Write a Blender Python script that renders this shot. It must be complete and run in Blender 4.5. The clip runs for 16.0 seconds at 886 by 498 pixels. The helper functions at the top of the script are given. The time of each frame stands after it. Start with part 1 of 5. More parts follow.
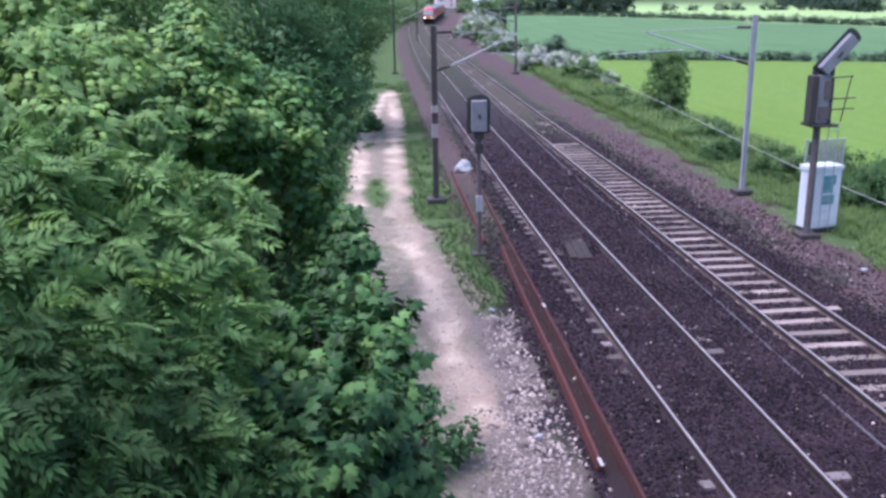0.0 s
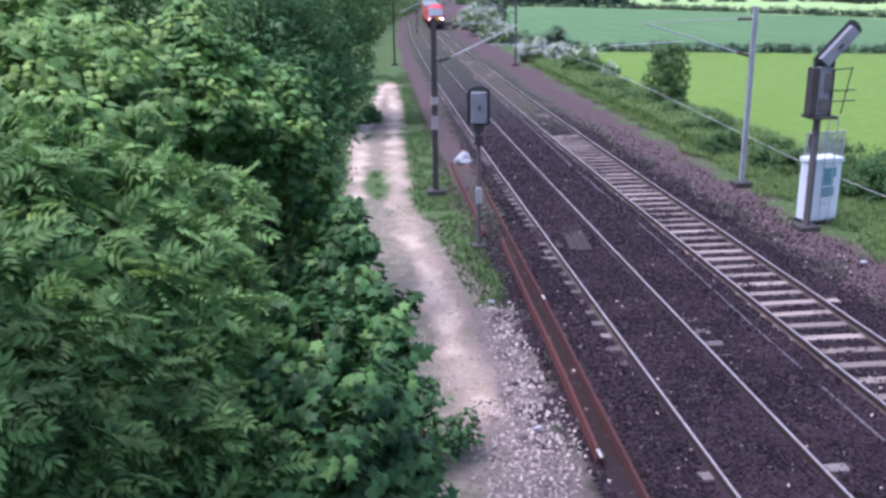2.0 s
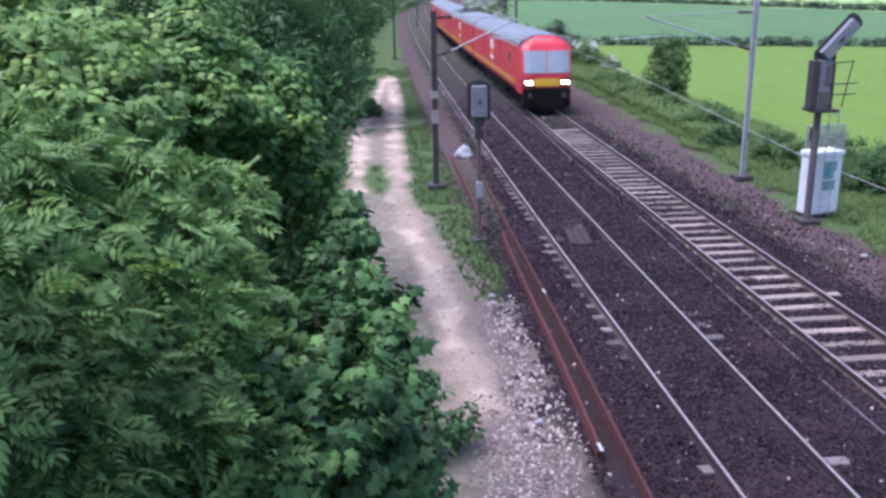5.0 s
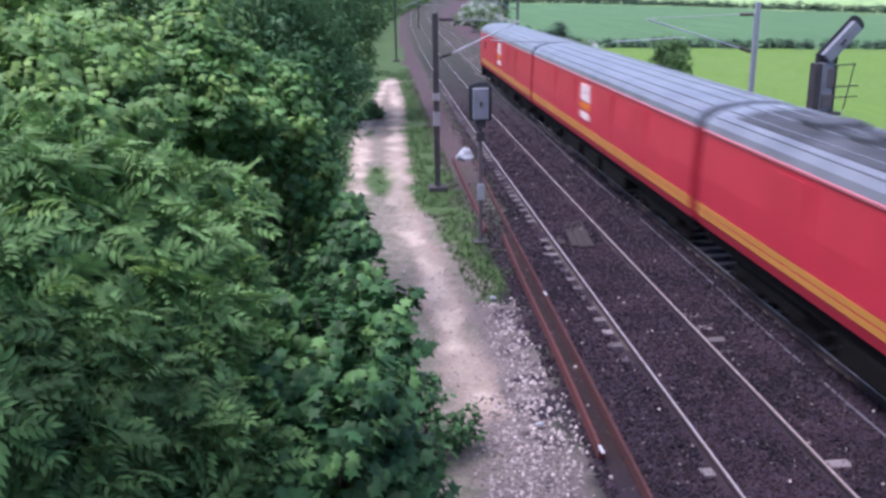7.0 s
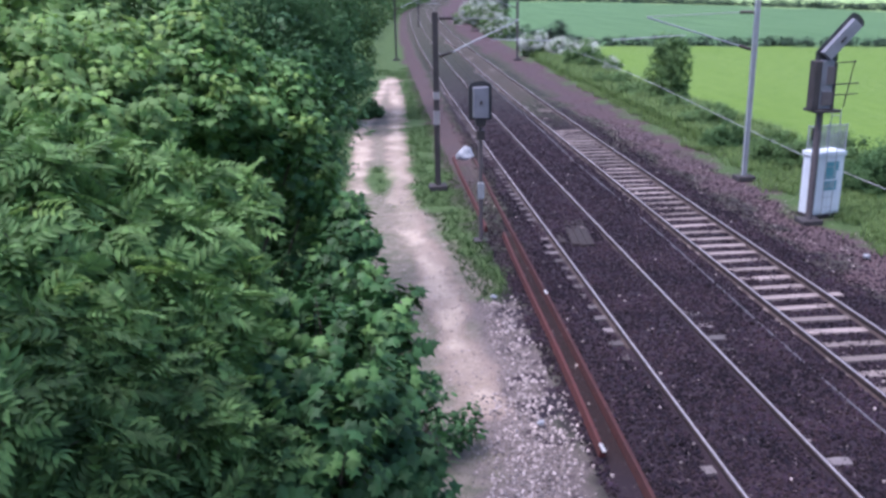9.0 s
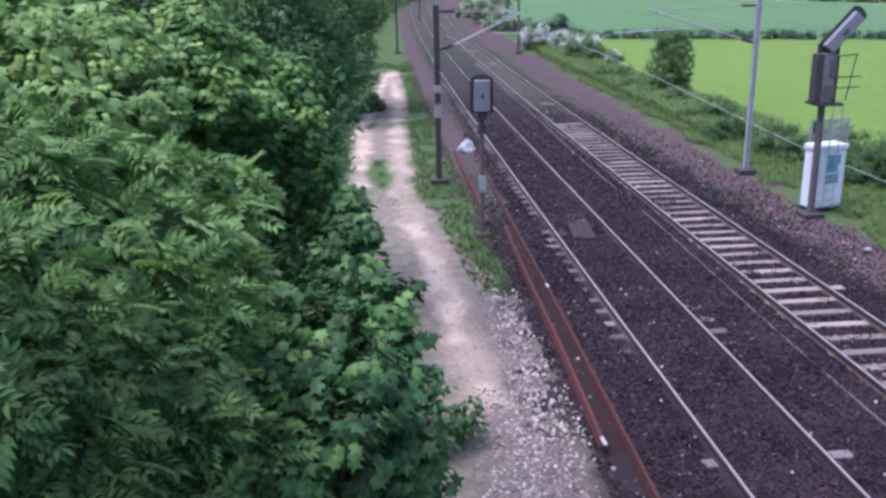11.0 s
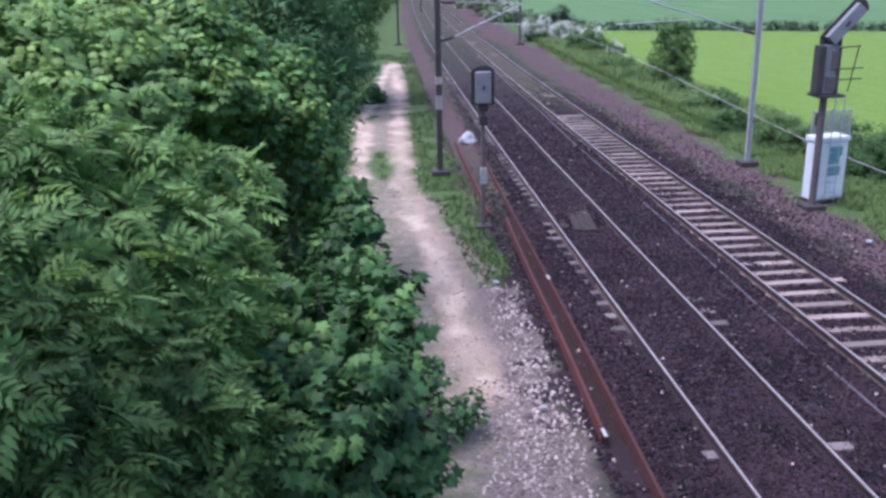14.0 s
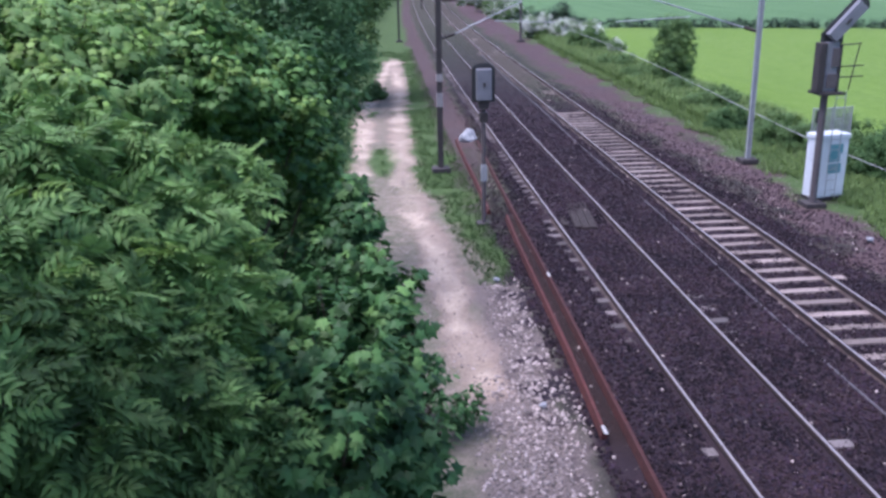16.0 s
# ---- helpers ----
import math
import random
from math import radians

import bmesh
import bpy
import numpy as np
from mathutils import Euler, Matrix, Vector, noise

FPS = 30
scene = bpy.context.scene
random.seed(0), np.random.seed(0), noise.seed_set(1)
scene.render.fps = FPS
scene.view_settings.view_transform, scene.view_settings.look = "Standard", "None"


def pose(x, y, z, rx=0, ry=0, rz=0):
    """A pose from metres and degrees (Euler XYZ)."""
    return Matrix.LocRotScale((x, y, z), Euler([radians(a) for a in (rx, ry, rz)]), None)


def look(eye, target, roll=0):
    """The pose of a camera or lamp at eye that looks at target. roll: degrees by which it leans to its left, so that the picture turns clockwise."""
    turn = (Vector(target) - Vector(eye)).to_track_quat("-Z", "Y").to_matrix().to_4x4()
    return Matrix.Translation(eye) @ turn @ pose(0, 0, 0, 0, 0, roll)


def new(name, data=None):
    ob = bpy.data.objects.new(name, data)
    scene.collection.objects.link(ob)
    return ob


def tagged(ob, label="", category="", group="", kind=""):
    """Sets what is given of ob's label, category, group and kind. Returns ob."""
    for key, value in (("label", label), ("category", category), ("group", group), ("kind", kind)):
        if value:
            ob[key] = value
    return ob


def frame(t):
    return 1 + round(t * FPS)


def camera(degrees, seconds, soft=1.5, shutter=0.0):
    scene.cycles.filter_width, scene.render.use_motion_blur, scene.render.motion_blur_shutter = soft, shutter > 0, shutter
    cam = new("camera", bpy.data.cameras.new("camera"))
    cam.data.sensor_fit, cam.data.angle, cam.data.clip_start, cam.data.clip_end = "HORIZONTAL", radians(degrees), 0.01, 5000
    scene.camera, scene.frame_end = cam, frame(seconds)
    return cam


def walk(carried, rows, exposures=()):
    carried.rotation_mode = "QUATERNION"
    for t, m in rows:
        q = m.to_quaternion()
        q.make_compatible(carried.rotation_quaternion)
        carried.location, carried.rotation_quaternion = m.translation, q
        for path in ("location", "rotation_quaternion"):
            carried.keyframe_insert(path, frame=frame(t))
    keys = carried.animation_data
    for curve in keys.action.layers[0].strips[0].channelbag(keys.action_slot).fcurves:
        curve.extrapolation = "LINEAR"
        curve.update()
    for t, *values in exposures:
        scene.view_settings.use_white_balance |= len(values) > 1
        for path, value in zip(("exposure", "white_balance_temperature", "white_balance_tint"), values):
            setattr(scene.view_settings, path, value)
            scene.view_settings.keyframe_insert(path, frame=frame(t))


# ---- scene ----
EYE_HEIGHT = 6.722
cam = camera(53.14, 16.0, soft=3.0, shutter=0.6)


def aim(yaw, pitch, roll):
    return pose(0, 0, EYE_HEIGHT, 90 - pitch, 0, -yaw) @ pose(0, 0, 0, 0, 0, roll)


walk(cam, [(t, aim(a, b, c)) for t, a, b, c in (
    (0, 4.989, 16.047, -0.859),
    (0.5, 4.998, 16.124, -0.795),
    (1, 4.996, 16.312, -0.818),
    (1.5, 5.009, 16.485, -0.797),
    (2, 5.003, 16.574, -0.799),
    (2.5, 5.041, 16.64, -0.884),
    (3, 5.006, 16.669, -0.838),
    (3.5, 5.009, 16.769, -0.819),
    (4, 4.979, 16.827, -0.884),
    (4.2, 4.985, 16.97, -0.86),
    (6.5, 4.914, 16.858, -0.939),
    (7, 4.88, 16.814, -0.862),
    (7.5, 4.914, 16.872, -0.923),
    (8, 4.912, 16.896, -0.965),
    (8.5, 4.879, 16.889, -0.954),
    (9, 4.845, 16.888, -1.046),
    (11.5, 4.715, 17.452, -1.089),
    (12, 4.674, 17.557, -1.084),
    (12.5, 4.667, 17.603, -1.079),
    (13, 4.666, 17.708, -1.096),
    (13.5, 4.647, 17.715, -1.106),
    (14, 4.664, 17.833, -1.079),
    (14.5, 4.645, 17.891, -1.057),
    (15, 4.612, 17.941, -1.114),
    (15.5, 4.616, 17.998, -1.088),
    (16, 4.632, 18.011, -1.038),
)], ((0, 1.12, 5820, 21), (3.5, 1.1, 5820, 21), (7, 1.02, 5820, 21), (12, 1.0, 5820, 21), (16, 0.97, 5820, 21)))

# ---- light ----
SUN_ELEVATION, SUN_TURN = 71, 250
world = bpy.data.worlds.new("sky")
scene.world = world
world.use_nodes = True
wn = world.node_tree
sky = wn.nodes.new("ShaderNodeTexSky")
sky.sky_type = "NISHITA"
sky.sun_disc = False
sky.sun_elevation, sky.sun_rotation = radians(SUN_ELEVATION), radians(SUN_TURN)
sky.air_density, sky.dust_density, sky.ozone_density = 1.0, 1.6, 2.2
back = wn.nodes["Background"]
back.inputs["Strength"].default_value = 0.112
wn.links.new(sky.outputs[0], back.inputs[0])
sun_data = bpy.data.lights.new("sun", "SUN")
sun_data.energy, sun_data.angle, sun_data.color = 2.9, radians(42), (1.0, 0.96, 0.93)
sun = new("sun", sun_data)
sun.matrix_world = look((0, 0, 0), (-math.sin(radians(SUN_TURN)), -math.cos(radians(SUN_TURN)), -math.tan(radians(SUN_ELEVATION))))


# ---- materials ----
def material(name, color, color2=None, scale=4.0, rough=0.8, metal=0.0, bump=0.0, bump_scale=40.0, fine=None, random_value=0.0, island=False, trans=0.0, emit=0.0, hue=0.0):
    """Two colours mixed by noise at two scales, a fine relief and a spread of value from piece to piece."""
    m = bpy.data.materials.new(name)
    m.use_nodes = True
    t = m.node_tree
    b = t.nodes["Principled BSDF"]
    b.inputs["Roughness"].default_value, b.inputs["Metallic"].default_value = rough, metal
    coord = t.nodes.new("ShaderNodeTexCoord")
    big = t.nodes.new("ShaderNodeTexNoise")
    big.inputs["Scale"].default_value, big.inputs["Detail"].default_value = scale, 4
    small = t.nodes.new("ShaderNodeTexNoise")
    small.inputs["Scale"].default_value, small.inputs["Detail"].default_value = fine or scale * 9, 3
    for n in (big, small):
        t.links.new(coord.outputs["Object"], n.inputs["Vector"])
    add = t.nodes.new("ShaderNodeMath")
    add.operation = "MULTIPLY_ADD"
    add.inputs[1].default_value = 0.6
    t.links.new(small.outputs["Fac"], add.inputs[0])
    t.links.new(big.outputs["Fac"], add.inputs[2])
    ramp = t.nodes.new("ShaderNodeMapRange")
    ramp.inputs["From Min"].default_value, ramp.inputs["From Max"].default_value = 0.55, 1.05
    t.links.new(add.outputs[0], ramp.inputs["Value"])
    mix = t.nodes.new("ShaderNodeMix")
    mix.data_type = "RGBA"
    t.links.new(ramp.outputs[0], mix.inputs["Factor"])
    mix.inputs["A"].default_value = (*color, 1)
    mix.inputs["B"].default_value = (*(color2 or [c * 0.75 for c in color]), 1)
    out = mix.outputs["Result"]
    if random_value:
        r = t.nodes.new("ShaderNodeNewGeometry" if island else "ShaderNodeObjectInfo")
        span = t.nodes.new("ShaderNodeMapRange")
        span.inputs["To Min"].default_value, span.inputs["To Max"].default_value = 1 - random_value, 1 + random_value
        t.links.new(r.outputs["Random Per Island" if island else "Random"], span.inputs["Value"])
        hsv = t.nodes.new("ShaderNodeHueSaturation")
        if hue:
            turn = t.nodes.new("ShaderNodeMapRange")
            turn.inputs["To Min"].default_value, turn.inputs["To Max"].default_value = 0.5 - hue, 0.5 + hue
            wave = t.nodes.new("ShaderNodeMath")
            wave.operation = "FRACT"
            times = t.nodes.new("ShaderNodeMath")
            times.operation = "MULTIPLY"
            times.inputs[1].default_value = 37.0
            t.links.new(r.outputs["Random Per Island" if island else "Random"], times.inputs[0])
            t.links.new(times.outputs[0], wave.inputs[0])
            t.links.new(wave.outputs[0], turn.inputs["Value"])
            t.links.new(turn.outputs[0], hsv.inputs["Hue"])
        t.links.new(span.outputs[0], hsv.inputs["Value"])
        t.links.new(out, hsv.inputs["Color"])
        out = hsv.outputs[0]
    t.links.new(out, b.inputs["Base Color"])
    if bump:
        n = t.nodes.new("ShaderNodeTexNoise")
        n.inputs["Scale"].default_value, n.inputs["Detail"].default_value = bump_scale, 4
        t.links.new(coord.outputs["Object"], n.inputs["Vector"])
        bp = t.nodes.new("ShaderNodeBump")
        bp.inputs["Strength"].default_value, bp.inputs["Distance"].default_value = bump, 0.02
        t.links.new(n.outputs["Fac"], bp.inputs["Height"])
        t.links.new(bp.outputs[0], b.inputs["Normal"])
    if trans:
        tr = t.nodes.new("ShaderNodeBsdfTranslucent")
        t.links.new(out, tr.inputs["Color"])
        ms = t.nodes.new("ShaderNodeMixShader")
        ms.inputs[0].default_value = trans
        t.links.new(b.outputs[0], ms.inputs[1])
        t.links.new(tr.outputs[0], ms.inputs[2])
        t.links.new(ms.outputs[0], t.nodes["Material Output"].inputs["Surface"])
    if emit:
        t.links.new(out, b.inputs["Emission Color"])
        b.inputs["Emission Strength"].default_value = emit
    return m


M_RAIL_TOP = material("worn_rail_head", (0.78, 0.7, 0.7), (0.55, 0.48, 0.49), 3, 0.4, 0.75, 0.05)
M_RAIL_SIDE = material("rail_rust", (0.075, 0.047, 0.045), (0.045, 0.032, 0.034), 6, 0.85, 0.0, 0.4)
M_RUST = material("scrap_rail_rust", (0.105, 0.025, 0.024), (0.06, 0.018, 0.018), 5, 0.75, 0.1, 0.4)
M_RUST_DARK = material("old_dark_rust", (0.075, 0.02, 0.02), (0.042, 0.014, 0.015), 5, 0.8, 0.1, 0.4)
M_BOARD = material("dark_board", (0.0364, 0.0238, 0.0238), (0.0196, 0.0133, 0.0147), 6, 0.85, 0, 0.4)
M_CUT = material("bright_cut_steel", (0.8, 0.75, 0.7), (0.7, 0.6, 0.55), 9, 0.3, 0.6)
M_CONCRETE = material("sleeper_concrete", (0.28, 0.225, 0.215), (0.17, 0.132, 0.13), 2.2, 0.9, 0, 0.3, 60, None, 0.35)
M_OLD_SLEEPER = material("stained_sleeper", (0.2, 0.17, 0.18), (0.08, 0.064, 0.07), 2.2, 0.9, 0, 0.4, 50, None, 0.45)
M_STONE = material("ballast_stone", (0.0416, 0.0246, 0.0366), (0.0071, 0.0048, 0.0095), 0.55, 0.9, 0, 0.3, 60, 3.0, 0.65, True, hue=0.1)
M_STONE.node_tree.nodes["Principled BSDF"].inputs["Specular IOR Level"].default_value = 0.22
M_FLECK = material("grey_chippings", (0.13, 0.1, 0.108), (0.07, 0.052, 0.058), 2, 0.95, 0, 0.3, 60, None, 0.45, True)
M_RUBBLE = material("pale_rubble", (0.42, 0.35, 0.34), (0.17, 0.135, 0.135), 2, 0.95, 0, 0.3, 60, None, 0.6, True)
M_GALV = material("galvanised_steel", (0.46, 0.47, 0.51), (0.32, 0.33, 0.37), 3, 0.6, 0.3, 0.1)
M_CABLE = material("dull_cable_sheath", (0.13, 0.115, 0.135), (0.075, 0.066, 0.078), 1.5, 0.45, 0.0, 0.1)
M_SOOT = material("soot_on_roof", (0.012, 0.012, 0.014), (0.085, 0.085, 0.1), 0.55, 0.7, 0, 0.2, 20)
M_DARK_STEEL = material("dark_weathered_steel", (0.06, 0.05, 0.055), (0.035, 0.03, 0.033), 4, 0.8, 0.1, 0.2)
M_GREY_PAINT = material("grey_paint", (0.12, 0.1, 0.11), (0.08, 0.065, 0.075), 5, 0.7, 0.0, 0.1)
M_LIGHT_GREY = material("light_grey_panel", (0.22, 0.22, 0.26), (0.16, 0.16, 0.2), 4, 0.6, 0.0, 0.1)
M_BLACK = material("black_paint", (0.02, 0.022, 0.026), (0.03, 0.03, 0.034), 5, 0.6)
M_WHITE_BAND = material("white_band", (0.33, 0.3, 0.32), (0.24, 0.22, 0.235), 6, 0.7)
M_WHITE = material("white_cabinet_paint", (0.74, 0.77, 0.84), (0.62, 0.65, 0.72), 3, 0.5, 0, 0.05)
M_TEAL = material("teal_paint", (0.09, 0.27, 0.33), (0.13, 0.33, 0.38), 7, 0.6)
M_CERAMIC = material("brown_insulator", (0.05, 0.03, 0.03), (0.03, 0.02, 0.02), 5, 0.3)
M_WIRE = material("copper_wire", (0.42, 0.42, 0.43), (0.36, 0.36, 0.36), 5, 0.5, 0.3)
M_RED = material("red_body_paint", (0.56, 0.034, 0.06), (0.48, 0.029, 0.05), 0.8, 0.36, 0, 0.03, 8)
M_ROOF = material("dusty_grey_roof", (0.225, 0.23, 0.265), (0.135, 0.138, 0.165), 0.8, 0.3, 0, 0.15, 20)
M_STRIPE = material("yellow_stripe", (0.55, 0.235, 0.045), (0.46, 0.19, 0.04), 2, 0.5)
M_ORANGE = material("orange_bar", (0.78, 0.2, 0.02), (0.7, 0.17, 0.02), 3, 0.5)
# pale pink paints in the highlight along the roof edge
M_GUTTER = material("gutter_highlight", (0.62, 0.2, 0.24), (0.5, 0.13, 0.16), 3, 0.5)
M_UNDER = material("underframe_grime", (0.014, 0.012, 0.012), (0.008, 0.007, 0.007), 3, 0.9, 0, 0.2)
M_UNDER.node_tree.nodes["Principled BSDF"].inputs["Specular IOR Level"].default_value = 0.1
# pale blue-grey base colour paints in the sky's reflection
M_GLASS = material("sky_tone_glass", (0.3, 0.34, 0.4), (0.23, 0.27, 0.33), 2, 0.08)
M_LAMP = material("headlight", (1.0, 0.86, 0.72), (1.0, 0.88, 0.76), 2, 0.3, 0, 0, 1, None, 0, False, 0, 9.0)
M_LOGO_WHITE = material("white_lettering_panel", (0.86, 0.68, 0.67), (0.76, 0.56, 0.55), 3, 0.5)
M_FRONT_YELLOW = material("yellow_warning_panel", (0.75, 0.42, 0.03), (0.7, 0.38, 0.03), 3, 0.5)
M_BAG = material("white_bag_plastic", (0.3300, 0.3375, 0.3750), (0.2550, 0.2625, 0.3000), 6, 0.55, 0, 0.4, 20)
M_BARK = material("bark", (0.09, 0.07, 0.055), (0.05, 0.04, 0.03), 6, 0.95, 0, 0.8, 30)


def leaf_material(name, a, b, spread=0.4, trans=0.3, rough=0.55):
    m = material(name, a, b, 0.9, rough, 0, 0, 1, 5.0, spread, True, trans)
    m.node_tree.nodes["Principled BSDF"].inputs["Specular IOR Level"].default_value = 0.3
    return m


M_MAPLE = leaf_material("maple_leaf", (0.1419, 0.2666, 0.0774), (0.0946, 0.2021, 0.0619), 0.35, 0.25, 0.55)
M_ASH = leaf_material("ash_leaf", (0.165, 0.29, 0.09), (0.115, 0.22, 0.07), 0.35, 0.25, 0.6)
# darker copy of the ash leaf, painting in shade low on the crown
M_SHADE_ASH = leaf_material("shaded_ash_leaf", (0.085, 0.16, 0.048), (0.058, 0.115, 0.037), 0.4, 0.25, 0.65)
# darker copy of the maple leaf, painting in shade of low and inner crowns
M_MAPLE_SHADED = leaf_material("shaded_maple_leaf", (0.056, 0.135, 0.042), (0.036, 0.095, 0.033), 0.4, 0.22, 0.55)
# yellowish young leaf, lightened to paint in the light on crown tops
M_LIT_YOUNG = leaf_material("lit_young_leaf", (0.29, 0.42, 0.11), (0.2, 0.34, 0.095), 0.35, 0.32, 0.55)
M_DARK_LEAF = leaf_material("dark_leaf", (0.095, 0.18, 0.066), (0.06, 0.13, 0.05), 0.25, 0.42, 0.7)
M_BACK_LEAF = leaf_material("soft_green_leaf", (0.13, 0.25, 0.11), (0.085, 0.18, 0.08), 0.22, 0.42, 0.7)
M_PALE_LEAF = leaf_material("pale_leaf", (0.25, 0.39, 0.145), (0.18, 0.31, 0.115), 0.3, 0.4, 0.7)
M_HEDGE = leaf_material("hedge_leaf", (0.125, 0.21, 0.075), (0.085, 0.155, 0.057), 0.35, 0.3, 0.7)
M_HEDGE_DARK = leaf_material("far_hedge_leaf", (0.045, 0.08, 0.05), (0.035, 0.062, 0.04))
M_BLOSSOM = leaf_material("may_blossom", (0.62, 0.64, 0.6), (0.5, 0.53, 0.48), 0.25)
M_GRASS = leaf_material("grass_blade", (0.065, 0.12, 0.035), (0.045, 0.09, 0.028))
M_DRY_GRASS = leaf_material("rough_grass_blade", (0.19, 0.28, 0.095), (0.13, 0.2, 0.07))


def part(name, bm, mat, parent=None, label="", m=None, smooth=False):
    """Links a bmesh as one mesh object, under a thing or a part where there is one."""
    bmesh.ops.recalc_face_normals(bm, faces=bm.faces)
    me = bpy.data.meshes.new(name)
    bm.to_mesh(me)
    bm.free()
    me.materials.append(mat)
    if smooth:
        me.polygons.foreach_set("use_smooth", [True] * len(me.polygons))
    ob = new(name, me)
    if m is not None:
        ob.matrix_basis = m
    if parent is not None:
        ob.parent = parent
    return tagged(ob, label)


def thing(name, m=None, label="", category="", group="", kind=""):
    ob = new(name)
    ob.empty_display_size = 0.2
    if m is not None:
        ob.matrix_basis = m
    return tagged(ob, label, category, group, kind)


def box(bm, x0, x1, y0, y1, z0, z1, bevel=0.0, m=None):
    r = bmesh.ops.create_cube(bm, size=1)
    vs = r["verts"]
    bmesh.ops.scale(bm, vec=(x1 - x0, y1 - y0, z1 - z0), verts=vs)
    bmesh.ops.translate(bm, vec=((x0 + x1) / 2, (y0 + y1) / 2, (z0 + z1) / 2), verts=vs)
    if m is not None:
        bmesh.ops.transform(bm, matrix=m, verts=vs)
    if bevel:
        es = list({e for v in vs for e in v.link_edges})
        bmesh.ops.bevel(bm, geom=es, offset=bevel, segments=2, affect="EDGES", profile=0.6)
    return bm


def tube(bm, a, b, r, r2=None, n=8):
    a, b = Vector(a), Vector(b)
    d = b - a
    m = Matrix.Translation((a + b) / 2) @ d.to_track_quat("Z", "Y").to_matrix().to_4x4()
    bmesh.ops.create_cone(bm, cap_ends=True, segments=n, radius1=r, radius2=r if r2 is None else r2, depth=d.length, matrix=m)
    return bm


def sweep(bm, line, profile, caps=True):
    """A closed profile (sideways, up) swept along a line on the plan."""
    rings = []
    for i, q in enumerate(line):
        a, b = line[max(i - 1, 0)], line[min(i + 1, len(line) - 1)]
        d = Vector((b[0] - a[0], b[1] - a[1], 0)).normalized()
        s = Vector((d.y, -d.x, 0))
        rings.append([bm.verts.new(Vector(q) + s * u + Vector((0, 0, v))) for u, v in profile])
    n = len(profile)
    for r0, r1 in zip(rings, rings[1:]):
        for i in range(n):
            bm.faces.new((r0[i], r0[(i + 1) % n], r1[(i + 1) % n], r1[i]))
    if caps:
        bm.faces.new(rings[0])
        bm.faces.new(list(reversed(rings[-1])))
    return bm


# ---- the line's plan: rail tops are at height 0, and y runs along the line ----
NEAR_TRACK, FAR_TRACK, GAUGE = 0.0, 3.505, 1.505


def line_x(y):
    if y < 0:
        return 5.631
    t = min(y, 180.0)
    x = 5.631 + 8.05e-5 * t ** 2 + 7.684e-7 * t ** 3 - 2.337e-9 * t ** 4
    if y > 180:
        e = min(y, 245) - 180
        x += 0.0492 * e + 0.0006 * e * e
    if y > 245:
        x += 0.1272 * (y - 245)
    return x


def on_line(y, off, z=0.0):
    """The place at y along the line, off metres to its right; and its heading."""
    dx = (line_x(y + 0.5) - line_x(y - 0.5))
    n = math.hypot(1, dx)
    return Vector((line_x(y) + off / n, y - off * dx / n, z)), math.atan2(dx, 1)


def line_points(y0, y1, off, z=0.0):
    ys, y = [], y0
    while y < y1:
        ys.append(y)
        y += 1.5 if y < 120 else 6
    return [on_line(v, off, z)[0] for v in ys + [y1]]


# ---- ground: one sheet to the horizon ----
def smooth(a, b, x):
    t = np.clip((x - a) / (b - a), 0, 1)
    return t * t * (3 - 2 * t)


def spaced(fine0, fine1, step, end0, end1, growth):
    mid = list(np.arange(fine0, fine1, step))
    lo, s, v = [], step, fine0
    while v > end0:
        s *= growth
        v -= s
        lo.append(v)
    hi, s, v = [], step, mid[-1]
    while v < end1:
        s *= growth
        v += s
        hi.append(v)
    return np.array(lo[::-1] + mid + hi)


def fog(x, y, scale, seed):
    """Smooth noise from 0 to 1 on the plan, of cells about scale metres wide."""
    rng = np.random.RandomState(seed)
    table = rng.rand(256, 256)
    u, v = x / scale, y / scale
    i, j = np.floor(u).astype(int), np.floor(v).astype(int)
    a, b = u - i, v - j
    a, b = a * a * (3 - 2 * a), b * b * (3 - 2 * b)
    g = lambda p, q: table[p % 256, q % 256]
    return (g(i, j) * (1 - a) + g(i + 1, j) * a) * (1 - b) + (g(i, j + 1) * (1 - a) + g(i + 1, j + 1) * a) * b


def near_line(x, y, pts):
    """Distance on the plan from a bent line."""
    best = np.full(x.shape, 1e9)
    for (ax, ay), (bx, by) in zip(pts, pts[1:]):
        dx, dy = bx - ax, by - ay
        t = np.clip(((x - ax) * dx + (y - ay) * dy) / (dx * dx + dy * dy), 0, 1)
        best = np.minimum(best, np.hypot(x - ax - t * dx, y - ay - t * dy))
    return best


LINE_X = np.vectorize(line_x)
WHEEL_RIGHT = [(1.95, 68), (1.85, 52), (1.5, 44), (1.15, 34), (1.0, 28.5), (1.35, 23), (1.5, 20.5), (1.55, 17.5), (1.75, 15.2), (1.85, 13.6)]
PATH_MIDDLE = [(1.0, 26), (1.3, 21), (1.5, 17), (1.6, 13), (1.9, 8)]
PATH_CENTRE = [(0.55, 24), (0.4, 30), (0.5, 38), (0.7, 44), (1.7, 56), (1.8, 66)]
WHEEL_LEFT = [(1.7, 66), (0.4, 50), (-0.2, 43), (-0.35, 34), (-0.2, 30)]


